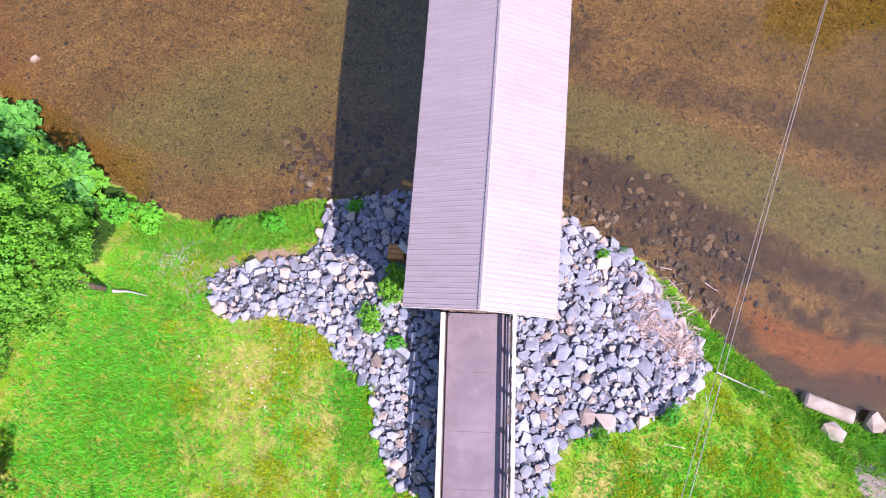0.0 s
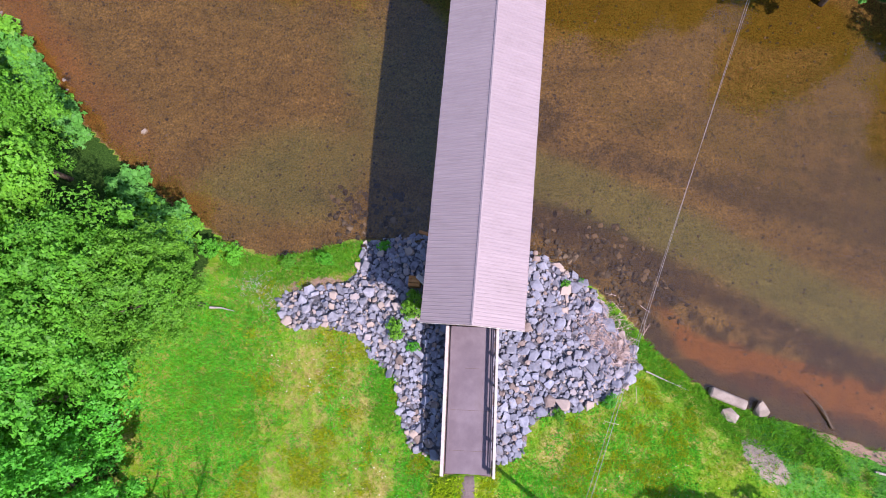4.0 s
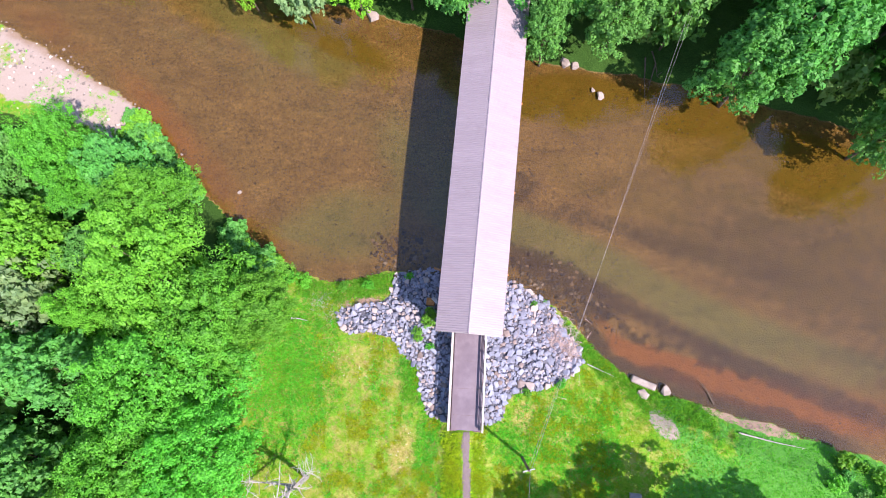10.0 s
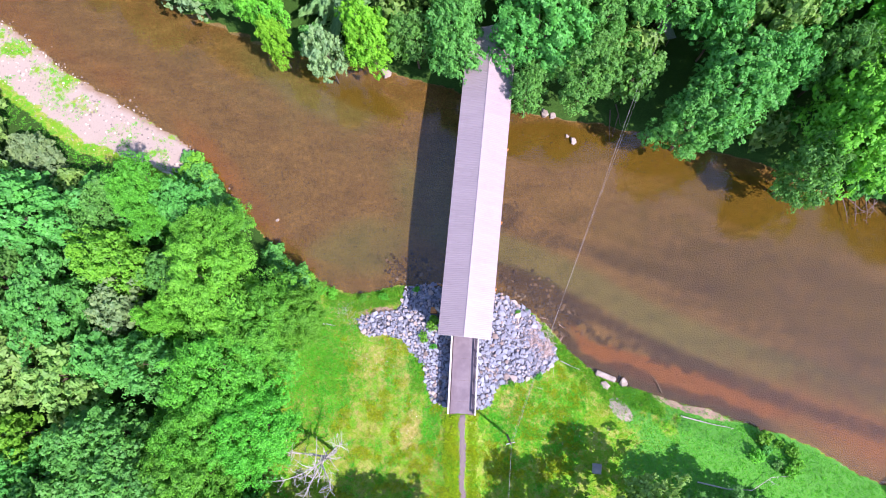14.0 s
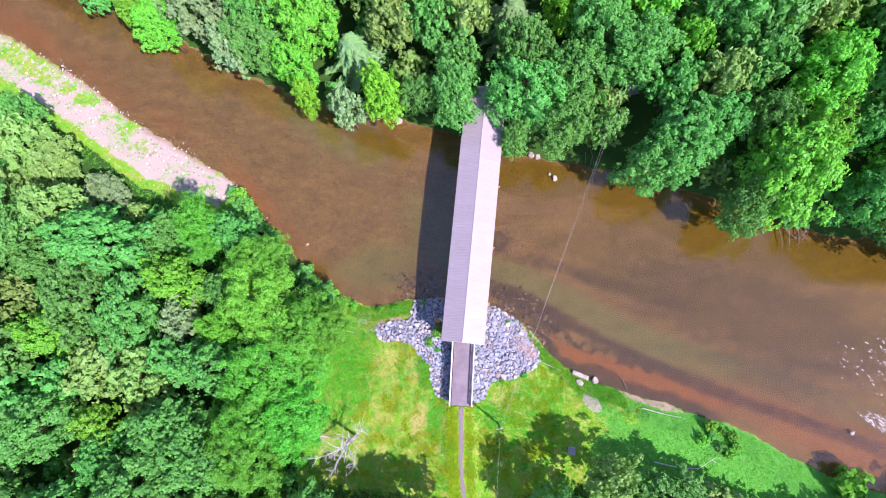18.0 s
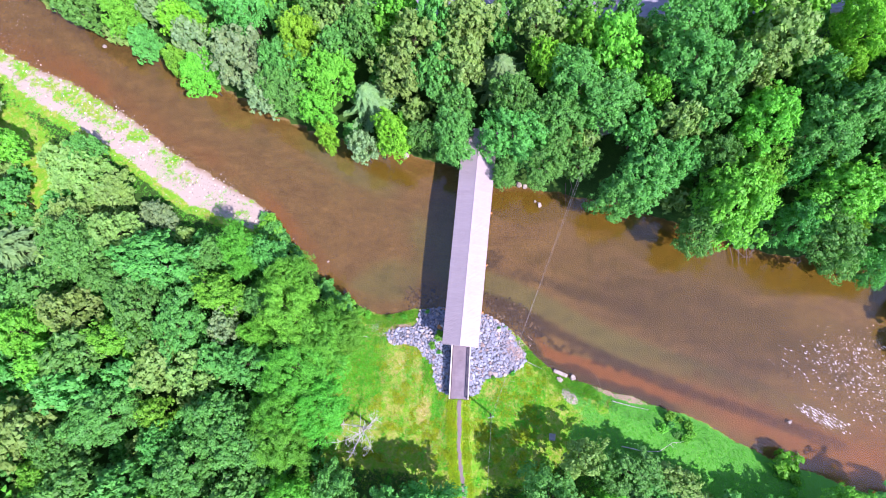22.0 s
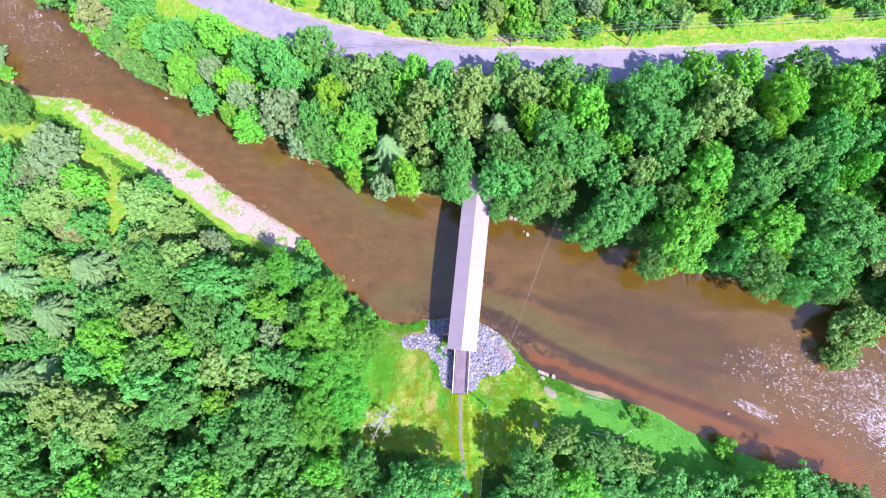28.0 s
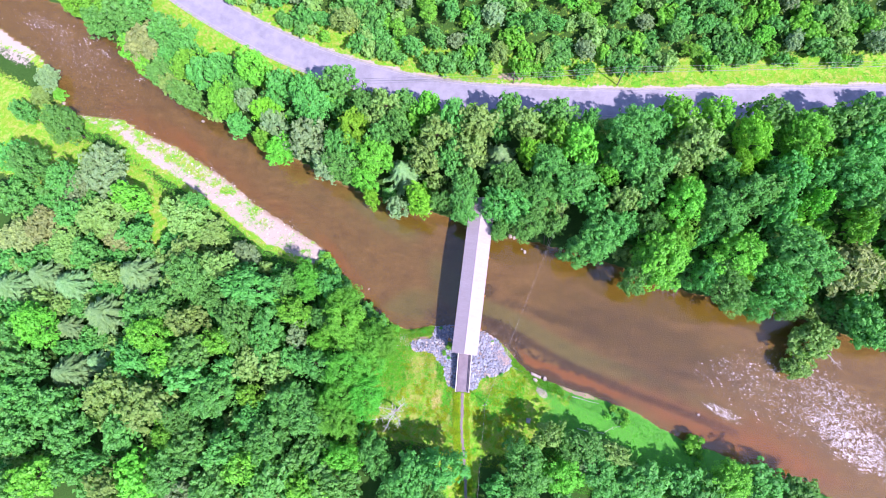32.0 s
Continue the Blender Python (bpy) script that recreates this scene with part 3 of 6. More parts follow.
    # West bank strip: litter tone painted for bare soil and the trees' shadow.
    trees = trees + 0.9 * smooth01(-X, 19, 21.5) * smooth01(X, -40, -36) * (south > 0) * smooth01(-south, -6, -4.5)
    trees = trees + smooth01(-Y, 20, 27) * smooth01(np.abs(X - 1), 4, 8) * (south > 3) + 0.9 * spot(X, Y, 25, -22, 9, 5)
    dry = 0.65 * spot(X, Y, -9, -3, 6, 4.5, 30) + 0.5 * spot(X, Y, -6.5, -10, 2.4, 5) + 0.9 * spot(X, Y, 6.5, -8, 1.8, 2.8) + 0.5 * spot(X, Y, -5.6, -14, 1.6, 4) + 0.4 * spot(X, Y, 90, 84.5, 30, 2.6, 7) + 0.5 * spot(X, Y, 11, -4.5, 6, 2.0, -20)
    lawn = smooth01(X + 6 * rolling(X, Y, 7, 14), 16, 31) * (south > 0) + 0.25 * smooth01(-X, 14.5, 18) * (south > 0) * smooth01(X, -30, -24) + spot(X, Y, -82, 21, 5, 6) * 1.5
    stony = (inside(X, Y, RIPRAP_WEST) | inside(X, Y, RIPRAP_EAST)) * 1.0
    earth = 0.85 * spot(X, Y, 10.6, 0.6, 1.6, 2.2, 30) + 0.8 * spot(X, Y, -12, 2.6, 2.6, 0.8, 8) + 0.9 * spot(X, Y, 29.5, -5.9, 6, 0.8, -12) + 0.8 * spot(X, Y, 3.5, 75.5, 5, 1.0)
    one = np.ones_like(X)
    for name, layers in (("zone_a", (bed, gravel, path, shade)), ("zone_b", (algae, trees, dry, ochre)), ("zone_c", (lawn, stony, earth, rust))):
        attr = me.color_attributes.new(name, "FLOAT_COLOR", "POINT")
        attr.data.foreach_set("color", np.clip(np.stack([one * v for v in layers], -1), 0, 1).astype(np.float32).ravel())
    return tagged(new("ground", me), "grassy river banks, gravel bar and brown stony river bed", "ground", kind="structure")


ground = build_ground()


def build_water():
    xs = np.concatenate([np.arange(-400, -150, 10.0), np.arange(-150, 150, 2.0), np.arange(150, 401, 10.0)])
    rows = 13
    verts, faces = [], []
    for x in xs:
        a, b = float(SOUTH(x)) - 2.5, float(NORTH(x)) + 2.5
        verts += [(x, a + (b - a) * k / (rows - 1), 0.0) for k in range(rows)]
    for i in range(len(xs) - 1):
        for k in range(rows - 1):
            p = i * rows + k
            faces.append((p, p + rows, p + rows + 1, p + 1))
    ob = new("water", mesh_of("water", verts, faces, WATER, True))
    return tagged(ob, "clear shallow brown river water with small ripples", "river", kind="structure")


water = build_water()


def ribbon(name, offset0, offset1, lift, material, x0=-300, x1=300, step=4.0, thick=0.12):
    """A strip that follows the road between two offsets from its middle."""
    xs = np.arange(x0, x1 + step / 2, step)
    ys = ROAD(xs)
    slope = np.gradient(ys, xs)
    nx, ny = -slope / np.hypot(1, slope), 1 / np.hypot(1, slope)
    verts, faces = [], []
    for x, y, u, v in zip(xs, ys, nx, ny):
        a, b = (x + u * offset0, y + v * offset0), (x + u * offset1, y + v * offset1)
        verts += [(*a, 6.5 + lift - thick), (*a, 6.5 + lift), (*b, 6.5 + lift), (*b, 6.5 + lift - thick)]
    for i in range(len(xs) - 1):
        for k in range(3):
            p = i * 4 + k
            faces.append((p, p + 4, p + 5, p + 1))
    return mesh_of(name, verts, [f[::-1] for f in faces], material)


road = tagged(new("road", ribbon("road", -4.1, 3.6, 0.10, ASPHALT)), "curving two-lane road of worn grey asphalt", "road", kind="structure")
for side in (-1, 1):
    low, high = (-4.75, -4.09) if side < 0 else (3.59, 4.15)
    tagged(new("road_shoulder", ribbon("road_shoulder", low, high, 0.06, SHOULDER)), "pale gravel shoulder along the asphalt road", "road shoulder", kind="structure")
for a in (-3.8, 3.2):
    part("edge_line", ribbon("edge_line", a, a + 0.13, 0.104, PAINT, thick=0.002), None, road, "white painted edge line")


# ---- the covered bridge ----
EAVE, RIDGE, HALF, LONG, DECK = 8.6, 10.1, 3.2, 40.04, 4.3
bridge = thing("covered_bridge", (0, 0, DECK), "long covered bridge with a pale ribbed metal gable roof", "bridge")


def bpart(name, bm, material, label="", parent=bridge, smooth=False):
    """A part of the bridge, written in world metres."""
    if isinstance(bm, bmesh.types.BMesh):
        bmesh.ops.translate(bm, vec=(0, 0, -DECK), verts=bm.verts)
    return part(name, bm, material, parent, label, smooth)


def panel_mesh():
    """One sheet of ribbed roofing, 0.91 m wide along y, from the ridge (x = 0) down its slope (x > 0)."""
    run = math.hypot(HALF, RIDGE - EAVE) + 0.02
    outline = []
    for k in range(4):
        y = 0.2275 * k
        outline += [(y, 0.0), (y + 0.080, 0.0), (y + 0.098, 0.028), (y + 0.128, 0.028), (y + 0.146, 0.0)]
    outline.append((0.91, 0.0))
    verts, faces = [], []
    for x in (0.0, run):
        verts += [(x, y, z) for y, z in outline] + [(x, y, z - 0.012) for y, z in outline]
    m = len(outline)
    for k in range(m - 1):
        faces.append((k, k + 2 * m, k + 1 + 2 * m, k + 1))
        faces.append((m + k, m + k + 1, 3 * m + k + 1, 3 * m + k))
        faces.append((2 * m + k, 3 * m + k, 3 * m + k + 1, 2 * m + k + 1))
    return mesh_of("roof_panel", verts, faces, ROOF)


PANEL = panel_mesh()
PITCH = math.degrees(math.atan2(RIDGE - EAVE, HALF))
for k in range(44):
    for side in (0, 1):
        y = 0.91 * k if side == 0 else 0.91 * (k + 1)
        slip = random.uniform(-0.008, 0.008)
        m = Matrix.Translation((0, y, RIDGE - DECK)) @ (pose(slip, 0, 0, 0, PITCH, 0) if side == 0 else pose(0, 0, 0, 0, 0, 180) @ pose(slip, 0, 0, 0, PITCH, 0))
        part("roof_panel", PANEL, None, bridge, m=m)


def ridge_cap():
    bm = bmesh.new()
    for s in (-1, 1):
        turn = Matrix.Translation((0, 0, RIDGE + 0.042)) @ pose(0, 0, 0, 0, s * PITCH, 0)
        box(bm, min(0, s * 0.10), -0.03, 0.0, max(0, s * 0.10), LONG + 0.03, 0.012, turn)
    return bm


bpart("ridge_cap", ridge_cap(), ROOF, "folded metal ridge cap")
for s in (-1, 1):
    for y in (-0.03, LONG + 0.005):
        bpart("gable_trim", beam(bmesh.new(), (0, y, RIDGE - 0.10), (s * HALF, y, EAVE - 0.10), 0.025, 0.18), WHITE, "white gable trim board")
    bm = boxed(s * HALF - 0.03, 0.0, EAVE - 0.16, s * HALF - 0.01, LONG, EAVE - 0.03, 0.004)
    bpart("eave_board", bm, WOOD)


def board_wall(x, y0, y1, z0, z1):
    """Upright boards side by side, with narrow gaps and small steps between them."""
    bm, y = bmesh.new(), y0
    while y < y1 - 0.05:
        w = min(random.uniform(0.20, 0.28), y1 - y)
        d = random.uniform(0.0, 0.012)
        box(bm, x - 0.02, y, z0 - random.uniform(0, 0.06), x + 0.02 + d, y + w - 0.008, z1)
        y += w
    return bm


for s in (-1, 1):
    bpart("side_wall", board_wall(s * 2.45, 0.7, LONG - 0.7, 3.7, EAVE - 0.55), REDWOOD, "red-brown upright board siding below the eave")
    bpart("bottom_chord", boxed(s * 2.25 - 0.18, 0.4, 3.45, s * 2.25 + 0.18, LONG - 0.4, 3.85), WOOD)
    bpart("top_chord", boxed(s * 2.25 - 0.15, 0.4, 8.3, s * 2.25 + 0.15, LONG - 0.4, 8.62), WOOD)
    for k in range(15):
        y = 1.0 + k * (LONG - 2.0) / 14
        bpart("truss_post", boxed(s * 2.2 - 0.12, y - 0.12, 3.85, s * 2.2 + 0.12, y + 0.12, 8.3), WOOD)
for y in (0.45, LONG - 0.5):
    bm = bmesh.new()
    for x in np.arange(-2.45, 2.46, 0.25):
        top = RIDGE - 0.18 - abs(x) * (RIDGE - EAVE) / HALF
        low = 3.9 if abs(x) > 1.95 else 7.7
        box(bm, x - 0.121, y, low, x + 0.121, y + 0.03, top)
    bpart("portal_gable", bm, REDWOOD, "boarded gable over the open portal")
for k in range(26):
    y = 0.3 + k * (LONG - 0.9) / 25
    for s in (-1, 1):
        bpart("rafter", beam(bmesh.new(), (0, y, RIDGE - 0.13), (s * (HALF - 0.05), y, EAVE - 0.13), 0.06, 0.12), WOOD)
for k in range(31):
    y = 0.6 + k * (LONG - 1.2) / 30
    bpart("floor_beam", boxed(-2.45, y - 0.1, 3.72, 2.45, y + 0.1, 4.12, 0.01), WOOD)
for k in range(18):
    x = -2.05 + k * 0.2412
    bpart("floor_plank", boxed(x - 0.117, 0.3, 4.13, x + 0.117, LONG - 0.3, 4.2, 0.006), WOOD)
for y in (6.2, 15.1, 25.2):
    for s in (-1, 1):
        out = 4.3 if s < 0 and y < 10 else 3.5
        brace = bpart("outrigger", beam(bmesh.new(), (s * 2.3, y, 3.95), (s * out, y + 0.5, 3.75), 0.2, 0.26, 0.015), TIMBER, "orange timber outrigger beam")
        bpart("strut", beam(bmesh.new(), (s * 3.35, y + 0.2, 3.95), (s * 2.5, y, 6.4), 0.14, 0.14, 0.012), TIMBER, parent=brace)
# abutments with wing walls
for name, y0, y1, low in (("abutment", 0.9, 3.6, -0.6), ("abutment", 37.0, 39.6, -0.6)):
    ob = thing(name, (0, y0, 0), "stepped concrete abutment below the covered bridge", "abutment", kind="structure")
    part("seat", boxed(-2.9, 0, low, 2.9, y1 - y0, 3.42, 0.03), CONCRETE, ob)
    for s in (-1, 1):
        turn = pose(s * 2.7, 1.5 if y0 < 10 else 1.2, 0, 0, 0, -s * 50)
        part("wing_wall", boxed(-0.18, 0.0, low, 0.18, 2.0 if s < 0 else 1.0, 2.9, 0.03, turn), CONCRETE, ob)
crib = thing("timber_block", (-4.45, 3.3, 0), "orange squared timber block on the riprap beside the bridge", "timber")
for k in range(3):
    part("timber", boxed(-0.42, -0.38 + 0.26 * k, 0.8, 0.42, -0.14 + 0.26 * k, 2.5, 0.02), TIMBER, crib)

# ---- the approach span ----
SKEW = pose(0.0, 0.0, 0, 0, 0, 2.6)
approach = thing("approach_span", (0, 0, 0), "narrow grey approach deck with white-capped timber railings", "bridge deck")


def apart_(name, bm, material, label="", parent=approach):
    bmesh.ops.transform(bm, matrix=SKEW, verts=bm.verts)
    return part(name, bm, material, parent, label)


apart_("deck", boxed(-1.45, -9.35, DECK - 0.16, 1.55, 0.25, DECK, 0.01), DECKING, "worn grey-brown deck surface")
for y in (-2.55, -5.3, -7.9):
    apart_("deck_joint", boxed(-0.35 if y > -3 else -1.3, y, DECK + 0.001, 0.65 if y > -3 else 1.4, y + 0.025, DECK + 0.005, 0), WOOD)
for x in (-1.2, -0.4, 0.5, 1.3):
    apart_("girder", boxed(x - 0.15, -9.2, DECK - 0.62, x + 0.15, 0.9, DECK - 0.17, 0.02), WOOD)
apart_("end_wall", boxed(-1.5, -9.52, 1.4, 1.6, -9.36, DECK - 0.6, 0.02), WOOD, "dark timber end wall")
for y in (-4.7, -0.9):
    apart_("pier_cap", boxed(-1.6, y - 0.2, DECK - 0.98, 1.7, y + 0.2, DECK - 0.63, 0.02), WOOD)
    for x in (-1.3, 0.05, 1.4):
        apart_("pile", boxed(x - 0.15, y - 0.15, 0.9, x + 0.15, y + 0.15, DECK - 0.99, 0.03), WOOD)
for s, x in ((-1, -1.62), (1, 1.72)):
    rail = apart_("railing", boxed(x - (0.11 if s < 0 else 0.085), -9.4, DECK + 1.02, x + (0.11 if s < 0 else 0.085), 0.2, DECK + 1.07, 0.012), WHITE, "white-painted railing cap board")
    for k in range(6):
        y = -9.2 + k * 1.86
        apart_("post", boxed(x - 0.08, y - 0.08, DECK - 0.4, x + 0.08, y + 0.08, DECK + 1.0, 0.012), WOOD, parent=rail)
        apart_("bolt_plate", boxed(x + s * 0.085, y - 0.06, DECK - 0.2, x + s * 0.13, y + 0.06, DECK - 0.08, 0.008), METAL, parent=rail)
    for z, tall in ((0.32, 0.09), (0.66, 0.09)) if s > 0 else ((-0.3, 0.25), (-0.04, 0.24), (0.21, 0.24), (0.46, 0.24), (0.71, 0.24)):
        apart_("rail_board", boxed(x - s * 0.115 - 0.025, -9.35, DECK + z, x - s * 0.115 + 0.025, 0.15, DECK + z + tall, 0.008), WOOD, parent=rail)
    apart_("kerb_timber", boxed(x - s * 0.34, -9.3, DECK + 0.004, x - s * 0.2, 0.15, DECK + 0.15, 0.015) if s > 0 else boxed(x + 0.2, -9.3, DECK + 0.004, x + 0.34, 0.15, DECK + 0.15, 0.015), DECKING, parent=rail)

# ---- trees ----


def unit(v):
    return v / np.maximum(np.linalg.norm(v, axis=-1, keepdims=True), 1e-9)


def leaves_on(centres, outward, size, rng, stretch=1.0, tilt=0.55):
    """Three-cornered leaf sprays at centres, facing roughly outward."""
    count = len(centres)
    normal = unit(outward + tilt * rng.normal(size=(count, 3)))
    u = unit(np.cross(normal, rng.normal(size=(count, 3))))
    v = np.cross(normal, u)
    s = size * rng.uniform(0.6, 1.35, (count, 1))
    bend = normal * s * rng.uniform(-0.45, 0.05, (count, 1))
    return np.stack([centres + u * s * 1.15 * stretch + bend, centres - u * s * 0.55 * stretch + v * s * 0.95, centres - u * s * 0.65 * stretch - v * s * 0.95], 1)


def lobes_of(count, radius, low, high, rng, lobe, flat=0.75):
    """Clumps that fill the shell of a crown from low to high."""
    out = []
    mid, half = (low + high) / 2, (high - low) / 2
    for k in range(count):
        z = 1 - 1.75 * (k + 0.5) / count
        a = k * 2.399963 + rng.uniform(-0.5, 0.5)
        ring = math.sqrt(max(0.0, 1 - z * z)) ** flat
        reach = rng.uniform(0.55, 1.05) * (0.86 + 0.24 * math.sin(2 * a + radius * 3) + 0.14 * math.sin(5 * a))
        out.append((radius * ring * reach * math.cos(a), radius * ring * reach * math.sin(a), mid + half * z * rng.uniform(0.75, 1.0), lobe * rng.uniform(0.65, 1.3)))
    return np.array(out)


def crown_mesh(name, radius, low, high, lobes, clumps, per, size, lobe, material, rng, stretch=1.0, tilt=0.5):
    """A crown of lobes; each lobe is set with small clumps, each clump with leaves."""
    spots = lobes_of(lobes, radius, low, high, rng, lobe)
    all_c, all_o = [], []
    for x, y, z, r in spots:
        d = unit(rng.normal(size=(clumps, 3)) + (0, 0, 0.5))
        heart = np.array((x, y, z)) + d * r * rng.uniform(0.62, 1.0, (clumps, 1)) * (1, 1, 0.8)
        e = unit(rng.normal(size=(clumps, per, 3)) + 0.7 * d[:, None, :])
        small = r * rng.uniform(0.28, 0.5, (clumps, 1, 1))
        all_c.append((heart[:, None, :] + e * small * rng.uniform(0.6, 1.1, (clumps, per, 1))).reshape(-1, 3))
        all_o.append((e + 0.5 * d[:, None, :] + (0, 0, 0.35)).reshape(-1, 3))
    return leaf_mesh(name, leaves_on(np.concatenate(all_c), np.concatenate(all_o), size, rng, stretch, tilt), material), spots


def trunk_mesh(tall, low, radius, spots, rng, material):
    lean = rng.uniform(-0.4, 0.4, 2)
    stem = [(0, 0, -0.5), (0.05, 0, low * 0.5), (lean[0] * 0.5, lean[1] * 0.5, low), (lean[0], lean[1], low + (tall - low) * 0.7)]
    pieces = [tube(stem, [radius, radius * 0.8, radius * 0.62, radius * 0.12], 7)]
    order = rng.permutation(len(spots))[:8]
    for i in order:
        x, y, z, _ = spots[i]
        start = Vector((lean[0] * 0.5, lean[1] * 0.5, low * 0.8 + 0.25 * max(0, z - low)))
        end = Vector((x, y, z)) * 0.96
        mid = (start + end) / 2 + Vector((0, 0, -0.25))
        pieces.append(tube([start, mid, end], [radius * 0.42, radius * 0.28, radius * 0.08], 5))
    return mesh_of("trunk", *joined(pieces), material, True)


def conifer_meshes(tall, reach, rng, tiers=16, arms=9, per=22, size=0.29):
    cs, outs, ups = [], [], []
    pieces = [tube([(0, 0, -0.5), (0, 0, tall * 0.5), (0, 0, tall)], [0.22, 0.13, 0.02], 7)]
    for k in range(tiers):
        f = k / (tiers - 1)
        z, length = tall * (0.14 + 0.84 * f), reach * (1 - f) ** 0.8 + 0.25
        for j in range(arms):
            a = 2 * math.pi * (j + rng.uniform(-0.25, 0.25)) / arms + k * 0.7
            way = np.array((math.cos(a), math.sin(a), 0.0))
            span = length * rng.uniform(0.7, 1.12)
            s = rng.uniform(0.12, 1.0, per) ** 0.8
            along = way * (s * span)[:, None] + np.array((0, 0, 1.0)) * (z - 0.30 * span * s**1.6 + 0.12 * span * s)[:, None]
            side = np.array((-way[1], way[0], 0.0)) * (rng.normal(size=per) * 0.20 * (1.15 - s) * span * 0.6)[:, None]
            cs.append(along + side + rng.normal(size=(per, 3)) * 0.05)
            outs.append(np.tile((0, 0, 1.0), (per, 1)) + 0.35 * way)
            ups.append(np.tile(way, (per, 1)) + 0.45 * rng.normal(size=(per, 3)))
            if j % 2 == 0:
                pieces.append(tube([(0, 0, z), tuple(way * span * 0.9 + (0, 0, z - 0.2 * span))], [0.05, 0.012], 4))
    cs, outs, ups = np.concatenate(cs), unit(np.concatenate(outs)), np.concatenate(ups)
    u = unit(ups - outs * (ups * outs).sum(-1, keepdims=True))
    v = np.cross(outs, u)
    s = size * rng.uniform(0.6, 1.4, (len(cs), 1))
    droop = np.array((0, 0, -0.25)) * s
    quads = np.stack([cs - u * s * 1.5 , cs - v * s * 0.45, cs + u * s * 1.7 + droop, cs + v * s * 0.45], 1)
    return leaf_mesh("crown", quads, LEAF["needle"]), mesh_of("trunk", *joined(pieces), BARK, True)


KINDS = {}


def kind_of_tree(key, label, category, crown, trunk):
    KINDS[key] = (label, category, crown, trunk)


TONE_WORDS = {"green": "mid-green", "bright": "bright green", "deep": "deep bluish-green", "olive": "olive", "grey": "silvery grey-green", "yellow": "yellow", "lime": "lime green", "tan": "brownish olive"}
for tone, variants in (("green", 3), ("bright", 2), ("deep", 3), ("olive", 2), ("grey", 1)):
    for k in range(variants):
        rng = np.random.default_rng(100 + 10 * k + len(tone))
        crown, spots = crown_mesh("crown", 5.0, 3.4, 13.0, 64, 6, 10, 0.32, 1.3, LEAF[tone], rng)
        kind_of_tree(tone + str(k), f"broadleaf tree with a lumpy {TONE_WORDS[tone]} summer crown", "tree", crown, trunk_mesh(14, 4.2, 0.24, spots, rng, BARK))
for tone in ("green", "bright", "deep", "lime"):
    rng = np.random.default_rng(300 + len(tone))
    crown, spots = crown_mesh("crown", 5.1, 3.0, 13.4, 92, 9, 17, 0.165, 1.12, LEAF[tone], rng)
    kind_of_tree("near_" + tone if tone != "lime" else "lime", f"large broadleaf tree with a dense {TONE_WORDS[tone]} crown", "tree", crown, trunk_mesh(14, 3.8, 0.27, spots, rng, BARK))
for tone in ("green", "bright", "olive", "deep", "yellow"):
    rng = np.random.default_rng(400 + len(tone))
    crown, spots = crown_mesh("crown", 1.5, 0.3, 2.4, 22, 5, 7, 0.19, 0.6, LEAF[tone], rng, 1.3)
    kind_of_tree("bush_" + tone, f"rounded leafy {TONE_WORDS[tone]} bush on the bank", "bush", crown, trunk_mesh(2.4, 0.5, 0.06, spots, rng, BARK))
for tone in ("green", "bright"):
    rng = np.random.default_rng(700 + len(tone))
    crown, spots = crown_mesh("crown", 5.1, 3.0, 13.4, 115, 11, 34, 0.092, 1.05, LEAF["fresh" if tone == "green" else tone], rng)
    kind_of_tree("edge_" + tone, f"large broadleaf tree with a fine-leaved {TONE_WORDS[tone]} crown", "tree", crown, trunk_mesh(14, 3.8, 0.27, spots, rng, BARK))
    crown, spots = crown_mesh("crown", 1.5, 0.2, 2.2, 26, 7, 16, 0.075, 0.52, LEAF["fresh" if tone == "green" else tone], rng, 1.3)
    kind_of_tree("fine_" + tone, f"low leafy {TONE_WORDS[tone]} shrub on the bank", "bush", crown, trunk_mesh(2.2, 0.5, 0.05, spots, rng, BARK))
for k, tone in enumerate(("olive", "grey", "tan")):
    rng = np.random.default_rng(500 + k)
    crown, spots = crown_mesh("crown", 4.6, 1.0, 6.8, 70, 8, 9, 0.22, 1.0, LEAF[tone], rng, 1.9, 0.8)
    kind_of_tree("willow_" + tone, f"spreading willow with fine {TONE_WORDS[tone]} leaves", "willow", crown, trunk_mesh(6.5, 1.6, 0.16, spots, rng, BARK))
for k in range(2):
    crown, trunk = conifer_meshes(15.0, 3.9, np.random.default_rng(600 + k), 17 + k, 9 - k)
    kind_of_tree("fir" + str(k), "tall conifer with drooping grey-green branches", "conifer", crown, trunk)
crown, trunk = conifer_meshes(17.0, 6.0, np.random.default_rng(610), 15, 10, 34, 0.34)
kind_of_tree("fir_big", "broad old conifer with long pale grey-green branches", "conifer", crown, trunk)

COUNT = [0]


def plant(key, x, y, size=1.0, squash=1.0, group=""):
    label, category, crown, trunk = KINDS[key]
    ob = thing(category if category != "tree" else "broadleaf_tree", (x, y, ground_at(x, y) - 0.05), label, category, group)
    ob.rotation_euler = (0, 0, random.uniform(0, 6.283))
    lop = random.uniform(0.86, 1.16) if category == "tree" else 1.0
    ob.scale = (size * lop, size / lop, size * squash)
    part("crown", crown, None, ob)
    part("trunk", trunk, None, ob)
    COUNT[0] += 1
    return ob


TAKEN = collections.defaultdict(list)
CELL = 8.0


def take(x, y, gap):
    TAKEN[(int(x // CELL), int(y // CELL))].append((x, y, gap))


